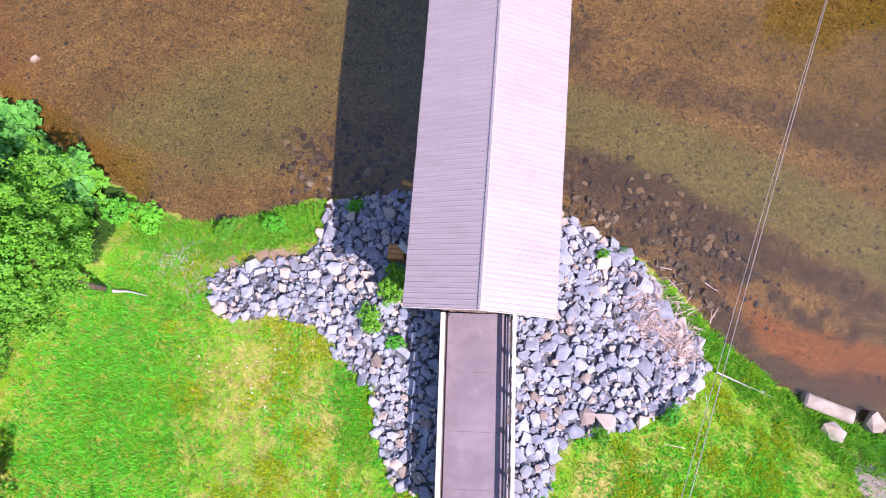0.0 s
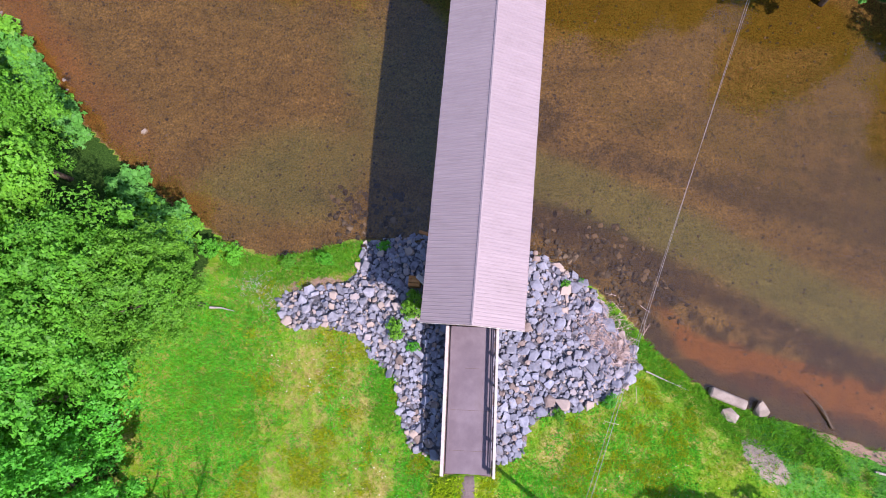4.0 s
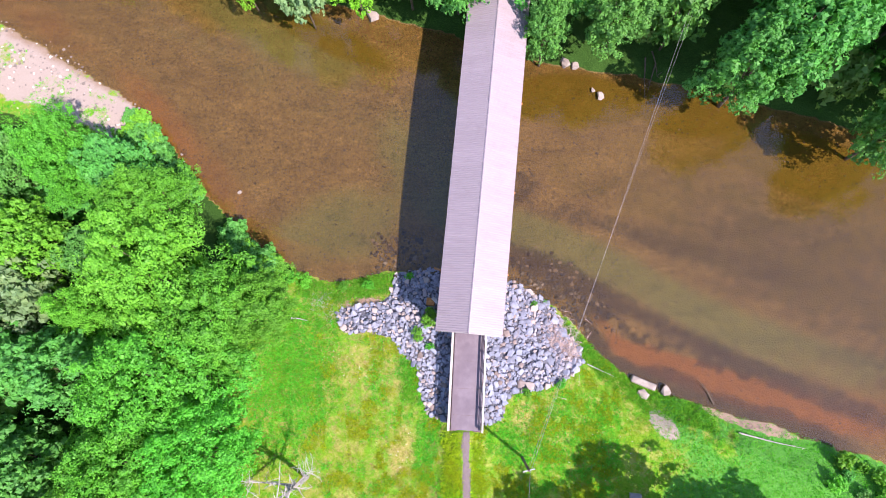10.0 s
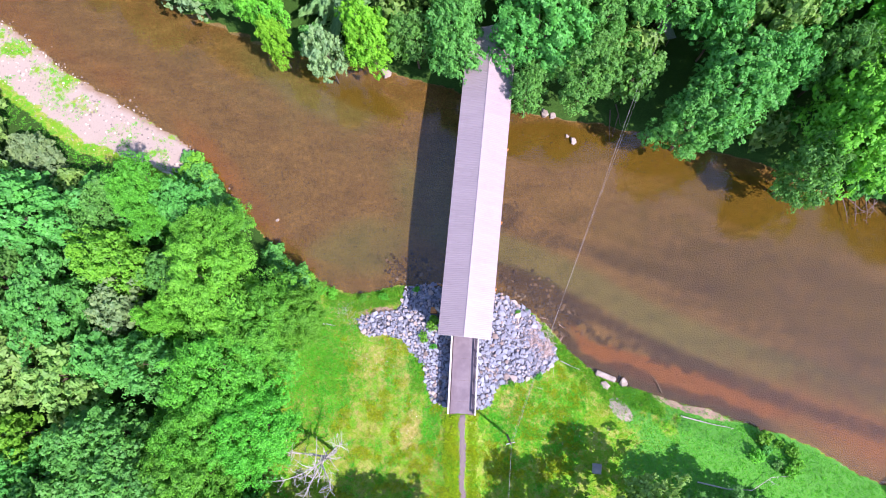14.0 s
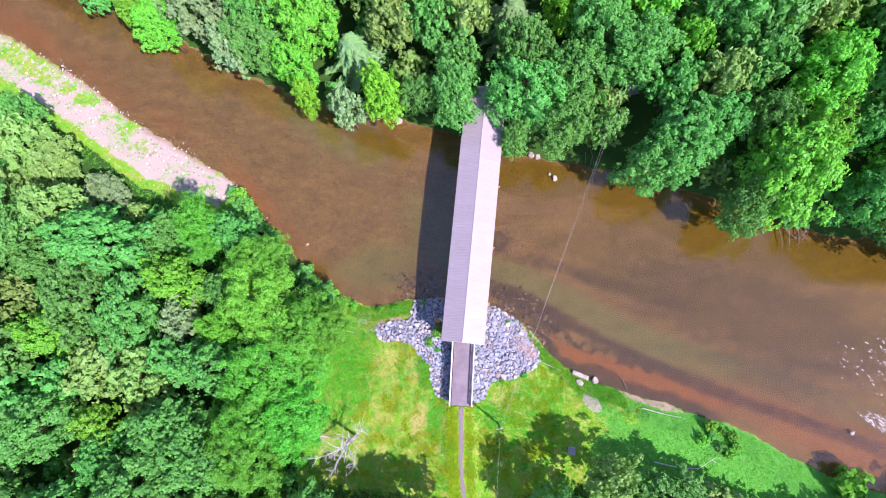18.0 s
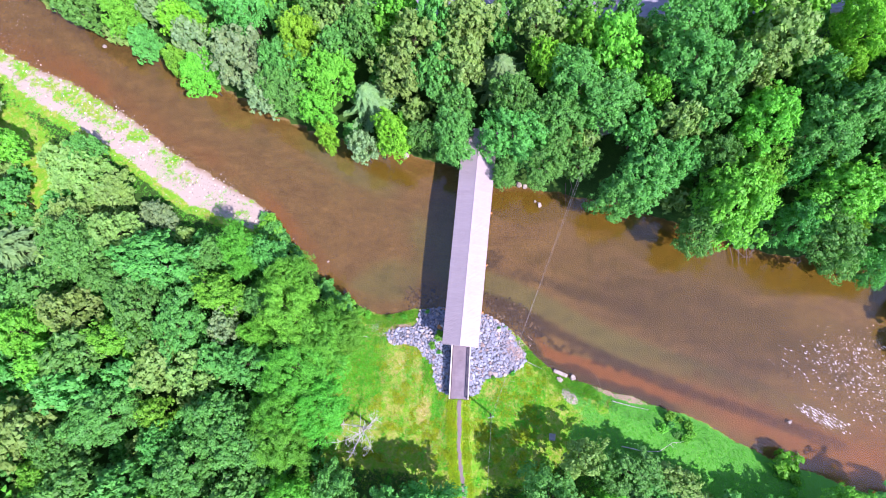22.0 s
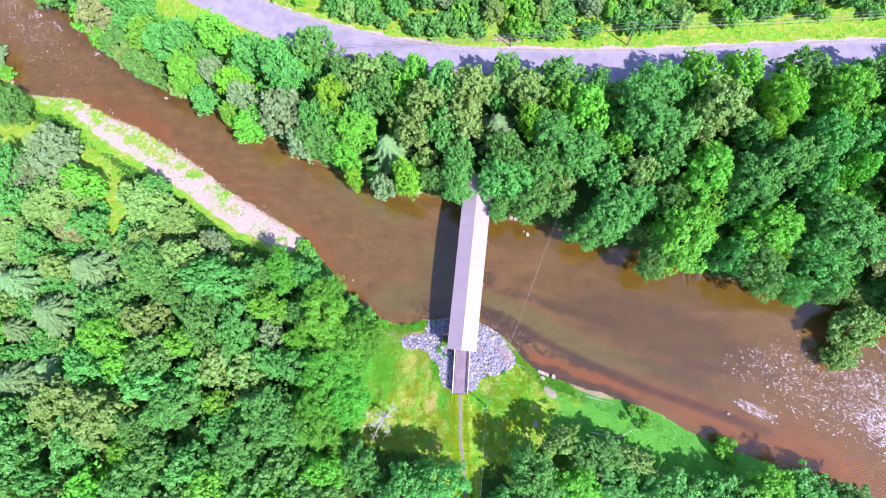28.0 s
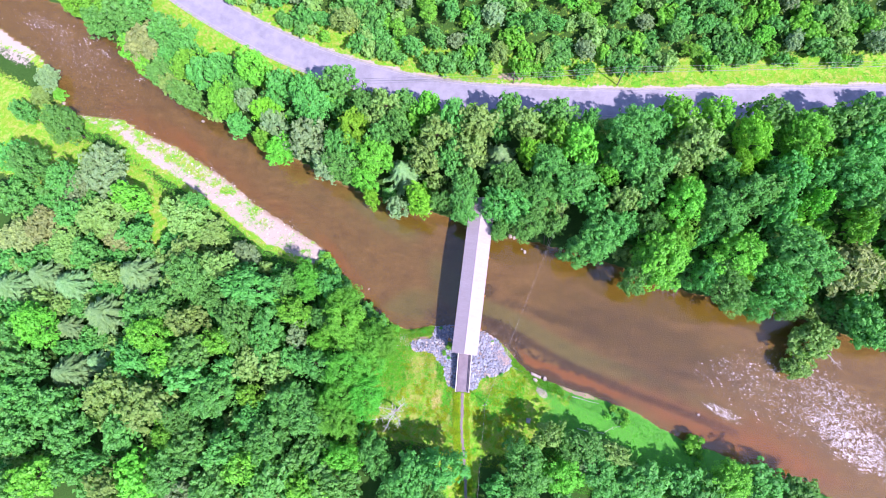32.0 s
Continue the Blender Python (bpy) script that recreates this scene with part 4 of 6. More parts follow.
def free(x, y, gap):
    i, j = int(x // CELL), int(y // CELL)
    near = (row for a in (-2, -1, 0, 1, 2) for b in (-2, -1, 0, 1, 2) for row in TAKEN.get((i + a, j + b), ()))
    return all((x - a) ** 2 + (y - b) ** 2 > (0.5 * (gap + g)) ** 2 for a, b, g in near)


REACH = {"bush": 1.75, "fine": 1.75, "will": 5.0, "fir_": 6.0, "fir0": 3.9, "fir1": 3.9}


def placed(rows, group):
    """Single trees that stand out: kind, x, y, size."""
    for key, x, y, size in rows:
        reach = REACH.get(key[:4], 5.2)
        tall = 16.5 + 0.4 * min(max(y - float(NORTH(x)), 0), 22) - ground_at(x, y) if group == NB else 10.5 if x > 26 else 16.0
        squash = 1.15 if key[:4] in ("bush", "fine", "will") else 0.75 if key == "fir_big" else 0.5 if key[:3] == "fir" else tall / 13.2 * size**-0.65
        plant(key, x, y, size, squash, group)
        take(x, y, 1.55 * reach * size)


def spread(x0, x1, y0, y1, gap, allowed, size, seed, tries=6):
    """Places over a stretch of land, never closer than gap to what stands there."""
    rnd = random.Random(seed)
    for _ in range(int((x1 - x0) * (y1 - y0) / gap**2 * tries)):
        x, y = rnd.uniform(x0, x1), rnd.uniform(y0, y1)
        s = rnd.uniform(*size)
        if allowed(x, y) and free(x, y, gap * s):
            take(x, y, gap * s)
            yield x, y, s, rnd


def forest(x0, x1, y0, y1, gap, allowed, kinds, size, group, seed, squash=(0.85, 1.1)):
    """Single trees scattered over a stretch of land."""
    for x, y, s, rnd in spread(x0, x1, y0, y1, gap, allowed, size, seed):
        plant(rnd.choice(kinds), x, y, s, rnd.uniform(*squash), group)


def shrubs(name, x0, x1, y0, y1, gap, allowed, tones, size, label, seed, squash=(0.85, 1.2)):
    """A thicket that nobody could count, one mesh for each tone of leaf."""
    found = collections.defaultdict(list)
    for x, y, s, rnd in spread(x0, x1, y0, y1, gap, allowed, size, seed, 2.5):
        a, tall = rnd.uniform(0, 6.283), rnd.uniform(*squash)
        found[rnd.choice(tones)].append((x, y, s, a, tall))
    for tone, rows in found.items():
        me = KINDS["bush_" + tone][2]
        co = np.zeros(len(me.vertices) * 3)
        me.vertices.foreach_get("co", co)
        co, out = co.reshape(-1, 3), []
        for x, y, s, a, tall in rows:
            c, d = math.cos(a), math.sin(a)
            out.append(co @ np.array(((c, d, 0), (-d, c, 0), (0, 0, tall))) * s + (x, y, ground_at(x, y) - 0.05))
        tagged(new(name, leaf_mesh(name, np.concatenate(out).reshape(-1, 3, 3), LEAF[tone])), label.format(TONE_WORDS[tone]), "thicket", kind="stuff")


SW, NB, SB, HILL = "trees of the south-west wood", "trees on the north bank", "trees by the path", "trees above the road"
placed([
        ("willow_grey", -130.2, 63.4, 0.75), ("near_deep", -116.7, 47.7, 1), ("bush_bright", -126.4, 59.3, 1.17), ("willow_olive", -130.9, 58.1, 0.63), ("deep1", -129.5, 50.5, 0.58), ("near_deep", -120.9, 34.6, 1.1),
        ("deep0", -126.4, 37.1, 0.84), ("deep2", -111.8, 32.1, 0.79), ("willow_grey", -103.3, 36.2, 1.49), ("willow_grey", -112.2, 30.8, 1.03), ("willow_tan", -115.6, 20.4, 1.15), ("willow_olive", -100.3, 23.3, 1.38),
        ("willow_tan", -123.3, 16, 1.03), ("willow_olive", -109.5, 15.7, 1.03), ("willow_tan", -95.8, 19.1, 0.92), ("willow_olive", -77.7, 26.2, 1.32), ("willow_olive", -70.1, 22.4, 0.98), ("deep1", -75.8, 30.5, 0.58),
        ("willow_grey", -61.3, 19.1, 0.75), ("fir0", -121.1, 2.3, 1.45), ("fir1", -112.9, 6.3, 1.45), ("fir0", -105, 4.7, 1.45), ("fir1", -87.7, 9.7, 1.67), ("fir0", -94, -1.6, 1.67),
], SW)
placed([
        ("fir1", -103.9, -6.1, 1.09), ("fir0", -100, -17.5, 1.53), ("fir1", -93.8, -13.8, 1.09), ("near_bright", -108.7, -6.6, 1.05), ("olive0", -93.2, 8.9, 0.68), ("near_green", -70.5, 10.2, 1.15),
        ("olive1", -64.7, 14.3, 0.79), ("near_deep", -55.1, 8.9, 1.31), ("near_deep", -56.1, 0.3, 1.21), ("near_deep", -48.6, -1.5, 1.1), ("near_bright", -42.9, 4.6, 0.84), ("grey0", -41.6, -0.7, 0.63),
        ("near_bright", -78.6, -5.3, 1), ("bright0", -73.2, -10.2, 0.79), ("bush_bright", -90.3, -11.8, 1.51), ("olive1", -70.1, -0.9, 0.89), ("green1", -67.1, -8.4, 1.05), ("near_bright", -59.5, -4.7, 0.89),
        ("green2", -56.6, -10.5, 0.79), ("olive0", -51.3, -8.5, 0.94), ("olive1", -45.5, -9.3, 0.84), ("deep0", -41.7, -6.7, 0.73), ("green0", -66.1, -14.7, 1.05), ("olive0", -85.3, -19.7, 1.1),
], SW)
placed([
        ("olive1", -75.3, -22.1, 1.31), ("green2", -80.1, -28.7, 1), ("bush_yellow", -99.8, -25.2, 1.51), ("near_deep", -59.6, -18.3, 1.15), ("bright1", -51.2, -16.6, 0.58), ("near_deep", -39.5, -15.8, 1.05),
        ("deep1", -110, -16, 0.94), ("deep2", -107.6, -23.9, 1.05), ("green1", -98.3, -25.4, 1.1), ("green2", -106.6, -33.6, 1.05), ("deep0", -92.5, -31.4, 1.05), ("bright0", -98.5, -42.1, 1.15),
        ("green0", -104.6, -45.2, 0.89), ("near_green", -65.7, -35.9, 1.15), ("deep0", -61.6, -29.6, 1), ("bright0", -73.8, -38.8, 1.1), ("olive1", -80.9, -41.6, 1), ("deep2", -85.9, -37.1, 0.84),
        ("deep1", -92.5, -39.6, 0.79), ("green1", -54.2, -30.1, 1), ("bright1", -48.1, -32.7, 1.05), ("green2", -55.6, -38.3, 1.1), ("grey0", -63.2, -40.7, 0.73), ("near_deep", -43.8, -26.1, 1.15),
], SW)
placed([
        ("near_green", -35.5, -20, 1.1), ("green0", -40.9, -34.7, 1.1), ("green2", -34.2, -27.7, 0.94), ("bright0", -32.6, -35.1, 1), ("edge_bright", -29.1, 2.3, 1.21), ("edge_green", -31.5, 8.9, 0.84),
        ("edge_green", -23, -1.1, 1), ("edge_bright", -35.5, -1.5, 0.58), ("edge_green", -26.8, -7, 1.21), ("edge_green", -19.5, 0.2, 0.68), ("edge_green", -22.2, -12.8, 1), ("edge_green", -27.9, -13.8, 1),
        ("edge_green", -28.5, -18.9, 1.05), ("near_bright", -25.7, -27.8, 0.89), ("near_green", -18.1, -26.2, 0.84), ("green1", -27.5, -33.1, 1.1), ("deep1", -32.3, -29.1, 0.68), ("near_green", -9.2, -30.6, 1.21),
        ("near_deep", -2, -27.1, 1.1), ("near_green", -13, -33.6, 0.73), ("near_green", -3.6, -32.8, 0.79), ("near_green", 17.6, -24.4, 1.1), ("olive1", 22, -16.6, 0.68), ("bush_bright", 16.9, -19.2, 0.84),
], SW)
placed([
        ("near_bright", 26.4, -25.6, 1), ("near_green", 30.8, -18.3, 0.98), ("near_green", 35.3, -24.1, 0.98), ("grey0", 31.6, -21.5, 0.55), ("green1", 44.5, -24.6, 1.2), ("olive0", 38.5, -19, 0.71),
        ("bush_bright", 58.4, -14.9, 1.68), ("deep1", 54.5, -22.7, 0.82), ("near_bright", 65, -21.3, 1.04), ("green2", 72.4, -21.5, 1.04), ("deep0", 81.5, -23, 1.04), ("deep2", 59.8, -26.3, 1.04),
], SW)
placed([
        ("willow_olive", 84.4, 14, 1.19), ("willow_olive", 82, 7.3, 0.74), ("willow_olive", 84.3, 21.4, 0.68), ("willow_tan", 90.4, 31.9, 1.53), ("willow_olive", 97.2, 31.3, 1.13), ("deep0", 92.4, 19.3, 1.01),
        ("deep1", 96.5, 16.7, 0.91), ("bright1", 22.4, 53.7, 0.96), ("near_green", 22.3, 44.3, 0.98), ("green2", 24.4, 61.2, 0.5), ("near_green", 34.7, 58.7, 1.16), ("green1", 40.8, 60.8, 0.7),
        ("bright0", 45.2, 63.5, 0.91), ("bright1", 53.6, 63.8, 0.96), ("bright0", 29.9, 47.4, 0.51), ("near_green", 35.9, 50.6, 1.06), ("green0", 41.5, 49.5, 0.91), ("green2", 39.8, 44.3, 0.82),
        ("olive0", 50, 56.3, 1.11), ("olive1", 46.6, 52.8, 0.81), ("deep1", 56.8, 51.1, 0.75), ("lime", 62.9, 59.4, 1.01), ("lime", 60.6, 52.9, 0.65), ("green1", 66.6, 65.4, 0.96),
], NB)
placed([
        ("near_bright", 74.5, 60.5, 1.16), ("green0", 78.4, 64.9, 0.86), ("bright1", 73.3, 54.3, 0.7), ("lime", 80.9, 56.5, 0.55), ("green2", 83.5, 64.6, 1.06), ("green1", 89.1, 67.1, 1.06),
        ("deep0", 88.4, 60, 1.06), ("near_green", 86.2, 51.5, 1.21), ("green0", 91.2, 47.6, 1.01), ("near_deep", 70.9, 49.9, 1.06), ("green2", 66, 46.6, 0.91), ("near_bright", 48.3, 42.4, 1.07),
        ("near_deep", 57, 40.6, 1.12), ("near_deep", 62.5, 44.8, 1.11), ("deep2", 54.6, 35.4, 0.57), ("green1", 70.5, 41.9, 0.81), ("bright1", 78.6, 45.3, 0.65), ("bright0", 88.6, 41, 0.7),
        ("near_deep", 29.5, 32.1, 1.22), ("near_deep", 25.9, 28.8, 0.91), ("near_deep", 34.6, 35.5, 0.89), ("olive1", 34.7, 41.7, 0.82), ("deep1", 28.2, 40.9, 0.73), ("near_bright", 44.9, 29.3, 1.43),
], NB)
placed([
        ("near_bright", 48.5, 33.8, 0.89), ("near_green", 39.9, 23.7, 0.8), ("near_deep", 42, 36.9, 0.73), ("near_bright", 62.3, 31.5, 1.2), ("lime", 67.4, 32.8, 0.47), ("near_green", 61, 24.7, 1.12),
        ("near_deep", 56.5, 26.6, 0.85), ("lime", 65.9, 26.3, 0.42), ("near_deep", 75.9, 32.7, 1.5), ("near_green", 72.4, 25.7, 1.11), ("near_green", 75.8, 22.4, 0.85), ("near_green", 68.3, 20.2, 0.69),
        ("deep0", -56.2, 62.6, 0.82), ("willow_tan", -98.5, 75.4, 1.3), ("bright0", -84.1, 67.7, 0.73), ("bush_green", -88.3, 79.7, 1.32), ("green1", -79, 64.8, 0.84), ("bright1", -64.4, 66.9, 0.92),
        ("green0", -84, 59.8, 0.85), ("near_bright", -72.4, 58.7, 0.9), ("grey0", -65.8, 59.4, 0.63), ("lime", -59.8, 56.9, 0.73), ("grey0", -57.4, 53.7, 0.74), ("green2", -68, 53.3, 0.59),
], NB)
placed([
        ("green1", -74.3, 67.4, 0.67), ("near_green", -47.3, 59.6, 1.08), ("grey0", -47.3, 50.3, 1.05), ("grey0", -42.4, 43.7, 0.75), ("near_green", -37.8, 43.9, 0.85), ("lime", -35.4, 53.7, 0.83),
        ("near_bright", -28.9, 47.2, 0.94), ("near_green", -38.2, 49.3, 0.84), ("near_bright", -31.5, 41.4, 0.69), ("lime", -29.2, 37, 0.45), ("near_bright", -55.2, 47.1, 0.75), ("bright1", -60.6, 49.6, 0.59),
        ("deep1", -27.9, 52.5, 0.72), ("deep2", -23.5, 55.2, 0.71), ("fir_big", -22, 44.8, 1), ("olive1", -15.6, 47.9, 0.83), ("olive1", -13.2, 53.5, 0.92), ("grey0", -21.8, 35.1, 0.59),
        ("lime", -16.3, 37.5, 0.8), ("near_green", -10.2, 38, 0.58), ("green1", -9.7, 57.6, 0.81), ("olive0", -3.3, 56.9, 0.91), ("olive1", -4.4, 50.2, 0.92), ("green2", -8.7, 48.6, 0.83),
], NB)
placed([
        ("fir_big", 3, 50.4, 0.93), ("olive0", 8.6, 57.8, 0.81), ("lime", 10.5, 51.1, 0.66), ("near_deep", 5.9, 44.1, 0.93), ("near_green", -4.7, 37.6, 0.9), ("near_green", 6.6, 37.9, 1.1),
        ("near_deep", 13.2, 41.1, 0.94), ("near_deep", 15.7, 47.8, 1.07), ("near_green", 12.7, 34.3, 0.79), ("bright1", 16.8, 55.7, 0.7), ("near_green", 5.2, 32.2, 0.53),
], NB)
for x, y, gap in ((-15.1, -16.5, 9.0), (-12, -21, 7.0)):
    take(x, y, gap)


def south_of(x, y):
    return float(SOUTH(x)) - y


def in_wood(x, y):
    clear = max(float(spot(x, y, -108, 41, 12, 6.5, -25)), float(spot(x, y, -85.5, 31, 5, 12)), float(spot(x, y, -125, 56, 10, 5)))
    return south_of(x, y) > float(BAR(x)) + (4.4 if -78 < x < -38 else 3.2 if x < -38 else 1.6) and clear < 0.3 and x < -22.5 - 1.5 * math.sin(y * 0.5)


WOOD_KINDS = ["deep0", "deep1", "deep2", "green0", "green1", "green2", "bright0", "olive0", "deep1", "green1"]
forest(-42, -21, -26, 14, 5.6, in_wood, ["near_deep", "edge_green", "near_deep", "near_green"], (0.6, 0.8), SW, 11, (1.2, 1.5))
forest(-70, -18, -40, 14, 6.2, in_wood, ["near_deep", "near_green", "near_deep", "near_green", "near_bright"], (0.7, 1.0), SW, 1, (1.1, 1.3))
forest(-126, -66, -44, 30, 6.8, in_wood, WOOD_KINDS, (0.75, 1.05), SW, 2, (1.05, 1.25))
shrubs("undergrowth", -128, -20, -44, 30, 1.6, in_wood, ["green", "deep", "deep", "olive"], (1.2, 2.2), "{} undergrowth between the trees of the wood", 3, (1.0, 1.8))


def low_bank(x, y):
    return 0.3 < south_of(x, y) - 0.6 * float(BAR(x)) < 3.0 and x < -17.5


def water_side(x, y):
    return 0.4 < south_of(x, y) < 6.5 and x < -21.5


shrubs("waterside_scrub", -42, -18, 0, 22, 0.9, water_side, ["green", "bright", "green"], (0.5, 0.95), "{} scrub hanging over the water's edge", 21)
forest(-38, -17, 2, 16, 2.3, low_bank, ["fine_green", "fine_green", "fine_bright"], (0.5, 0.9), SW, 13)


def by_path(x, y):
    return abs(x - float(TRACK(max(y, -60)))) > 6.0 and y < -25.5 - 4 * (abs(x + 2) < 12) and south_of(x, y) > 5 and not (40 < x < 58 and y > -30)


forest(-18, 96, -42, -20, 7.4, by_path, ["deep0", "green0", "green1", "bright0", "deep2"], (0.7, 0.9), SB, 4)


def north_bank(x, y):
    north, road_gap = y - float(NORTH(x)), y - float(ROAD(x))
    bridge_way = abs(x) < 4.2 and y < 47
    gap = spot(x, y, 22.5, 38, 3.6, 6.0) > 0.3 or (30 < x < 34 and 52 < y < 66) or spot(x, y, 24, 57, 3.0, 10, 5) > 0.4 or spot(x, y, -88, 80, 10, 4.5, -30) > 0.3
    return north > 0.8 and road_gap < -7.2 - 5.5 * float(smooth01(-x, 40, 55)) and not bridge_way and not gap


BANK_KINDS = ["green0", "green1", "green2", "bright0", "bright1", "green0", "green2", "olive1", "deep0"]
forest(-128, 24, 28, 104, 5.8, north_bank, BANK_KINDS, (0.6, 0.85), NB, 5, (1.3, 1.7))
forest(24, 108, 8, 80, 6.4, north_bank, ["green0", "green1", "green2", "bright0", "deep0", "deep1", "green1"], (0.75, 1.0), NB, 6, (1.3, 1.6))


def bank_edge(x, y):
    return 0.3 < y - float(NORTH(x)) < 4.5 and abs(x) > 4.0 and not (9 < x < 62)


forest(-126, 112, 0, 94, 3.2, bank_edge, ["bush_green", "bush_bright", "bush_deep", "bush_green"], (1.0, 1.6), NB, 7)


shrubs("bank_thicket", -130, 108, 8, 104, 1.5, north_bank, ["green", "bright", "deep", "olive", "bright"], (1.3, 2.4), "{} undergrowth on the wooded far bank", 12, (1.0, 1.8))


def above_road(x, y):
    verge = 9.3 + 2.5 * float(smooth01(x, 15, 75)) + (2.0 if 3 < x < 9 else 0)
    return verge < y - float(ROAD(x)) < 40


forest(-80, 112, 70, 108, 10.5, above_road, ["green0", "green1", "deep0", "deep2", "bright0", "grey0", "olive1"], (0.45, 0.7), HILL, 8)


def verge_edge(x, y):
    return 6.4 + 3.2 * float(smooth01(x, 5, 45)) < y - float(ROAD(x)) < 34


shrubs("hillside_thicket", -110, 128, 66, 122, 1.7, verge_edge, ["green", "bright", "deep", "green", "olive", "green", "bright"], (1.0, 2.0), "{} shrubs covering the slope above the road", 9, (0.9, 1.5))


def shore_weeds(x, y):
    s = south_of(x, y)
    return 1.2 < s < 4.5 and (58 < x < 110 or 36 < x < 42)


forest(34, 110, -40, -4, 2.4, shore_weeds, ["bush_green", "bush_bright"], (0.35, 0.7), SB, 10)



# ---- stones ----
def rock_mesh(name, seed, material, flat=0.36):
    rng = np.random.default_rng(seed)
    bm = bmesh.new()
    slim = rng.uniform(0.62, 0.95)
    for ring, reach, z in ((4, 0.78, flat), (5, 1.0, flat * 0.4), (4, 0.8, -flat)):
        start = rng.uniform(0, 6.28)
        for k in range(ring):
            a = start + 6.283 * (k + rng.uniform(-0.42, 0.42)) / ring
            r = reach * rng.uniform(0.72, 1.2)
            bm.verts.new((r * math.cos(a), r * slim * math.sin(a), z * rng.uniform(0.75, 1.1)))
    made = bmesh.ops.convex_hull(bm, input=bm.verts)
    loose = [v for v in bm.verts if not v.link_faces]
    bmesh.ops.delete(bm, geom=loose, context="VERTS")
    return bm_mesh(name, bm, material)


ROCKS = [rock_mesh("stone", 20 + k, STONE if k % 7 else WARM) for k in range(14)]
PALES = [rock_mesh("rock", 60 + k, PALE, 0.5) for k in range(5)]


def raw(me):
    co = np.zeros(len(me.vertices) * 3)
    me.vertices.foreach_get("co", co)
    return co.reshape(-1, 3), [tuple(p.vertices) for p in me.polygons]


def heap(name, rows, material, label, category, parent=None, shapes=None, drawn=None):
    """Many stones joined into one mesh; rows: x, y, z, size; drawn: the heading along which each is drawn out."""
    base = [raw(me) for me in (shapes or ROCKS)]
    verts, faces, n = [], [], 0
    rnd = random.Random(len(rows))
    for x, y, z, s in rows:
        v, f = base[rnd.randrange(len(base))]
        turn = np.array(Euler((rnd.uniform(-0.5, 0.5), rnd.uniform(-0.5, 0.5), rnd.uniform(0, 6.28))).to_matrix())
        if drawn is not None:
            turn = np.array(Euler((0, 0, radians(drawn + rnd.gauss(0, 16)))).to_matrix()) @ np.diag((rnd.uniform(1.2, 3.2), 0.7, 0.6))
        verts.append(v @ turn.T * s + (x, y, z))
        faces += [tuple(i + n for i in p) for p in f]
        n += len(v)
    me = mesh_of(name, np.concatenate(verts), faces, material)
    ob = new(name, me)
    if parent:
        ob.parent = parent
        return tagged(ob, label, kind="stuff")
    return tagged(ob, label, category, kind="stuff")


def loose_tones(name, dark, light, warm, rough=0.9):
    n = Nodes(name)
    geo = n.put("ShaderNodeNewGeometry")
    r = geo.outputs["Random Per Island"]
    color = n.mix(n.step(n.noise(3, 3, 0.6), 0.3, 0.7), dark, light)
    color = n.mix(n.step(r, 0.72, 0.9), color, warm)
    tone = n.math("ADD", n.math("MULTIPLY", r, 0.55), 0.65)
    color = n.mix(1.0, color, n.put("ShaderNodeCombineColor", Red=tone, Green=tone, Blue=tone), "MULTIPLY")
    return n.done(n.surface(color, rough, 0, n.bump(n.noise(14, 3, 0.7), 0.5, 0.03), 0.25))


SMALL = loose_tones("small_stones", (0.226, 0.243, 0.312), (0.345, 0.372, 0.455), (0.36, 0.305, 0.28))
SUNK = loose_tones("sunken_stones", (0.045, 0.036, 0.028), (0.105, 0.080, 0.056), (0.15, 0.115, 0.08))
# Whitened riffle cobbles; their brightness stands in for sun glints.
GLINT_COBBLE = loose_tones("glint_cobbles", (0.36, 0.31, 0.29), (0.60, 0.53, 0.51), (0.76, 0.71, 0.71))


BARSTONE = loose_tones("bar_stones", (0.24, 0.20, 0.18), (0.38, 0.33, 0.30), (0.62, 0.55, 0.52))


def riprap(name, ring, seed, x0, x1, y0, y1, label, coarse=1.0):
    rnd = random.Random(seed)
    parent = thing(name, ((x0 + x1) / 2, (y0 + y1) / 2, 0.0), label, "riprap", kind="structure")
    base = Vector(parent.location)
    big, rest = [], []
    for _ in range(7000):
        x, y = rnd.uniform(x0, x1), rnd.uniform(y0, y1)
        s = rnd.choice((0.26, 0.32, 0.38, 0.44, 0.52, 0.62)) * rnd.uniform(0.8, 1.15) * coarse
        if not inside(x, y, ring) or any((x - a) ** 2 + (y - b) ** 2 < (0.61 * (s + g)) ** 2 for a, b, g in big):
            continue
        big.append((x, y, s))
    big.sort(key=lambda r: abs(r[0]) + 0.3 * abs(r[1]))
    for i, (x, y, s) in enumerate(big):
        z = ground_at(x, y) + 0.18 * s + rnd.uniform(-0.02, 0.14)
        if i < 300:
            part("stone", ROCKS[rnd.randrange(14)], None, parent, m=Matrix.Translation(Vector((x, y, z)) - base) @ pose(0, 0, 0, rnd.gauss(0, 9), rnd.gauss(0, 9), rnd.uniform(0, 360)) @ Matrix.Scale(s, 4))
        else:
            rest.append((x - base.x, y - base.y, z, s))
    for _ in range(3200):
        x, y = rnd.uniform(x0, x1), rnd.uniform(y0, y1)
        if inside(x, y, ring):
            s = rnd.uniform(0.07, 0.2)
            rest.append((x - base.x, y - base.y, ground_at(x, y) + rnd.uniform(0.02, 0.2), s))
    heap("small_stones", rest, SMALL, "small broken stones between the large ones", "stones", parent)


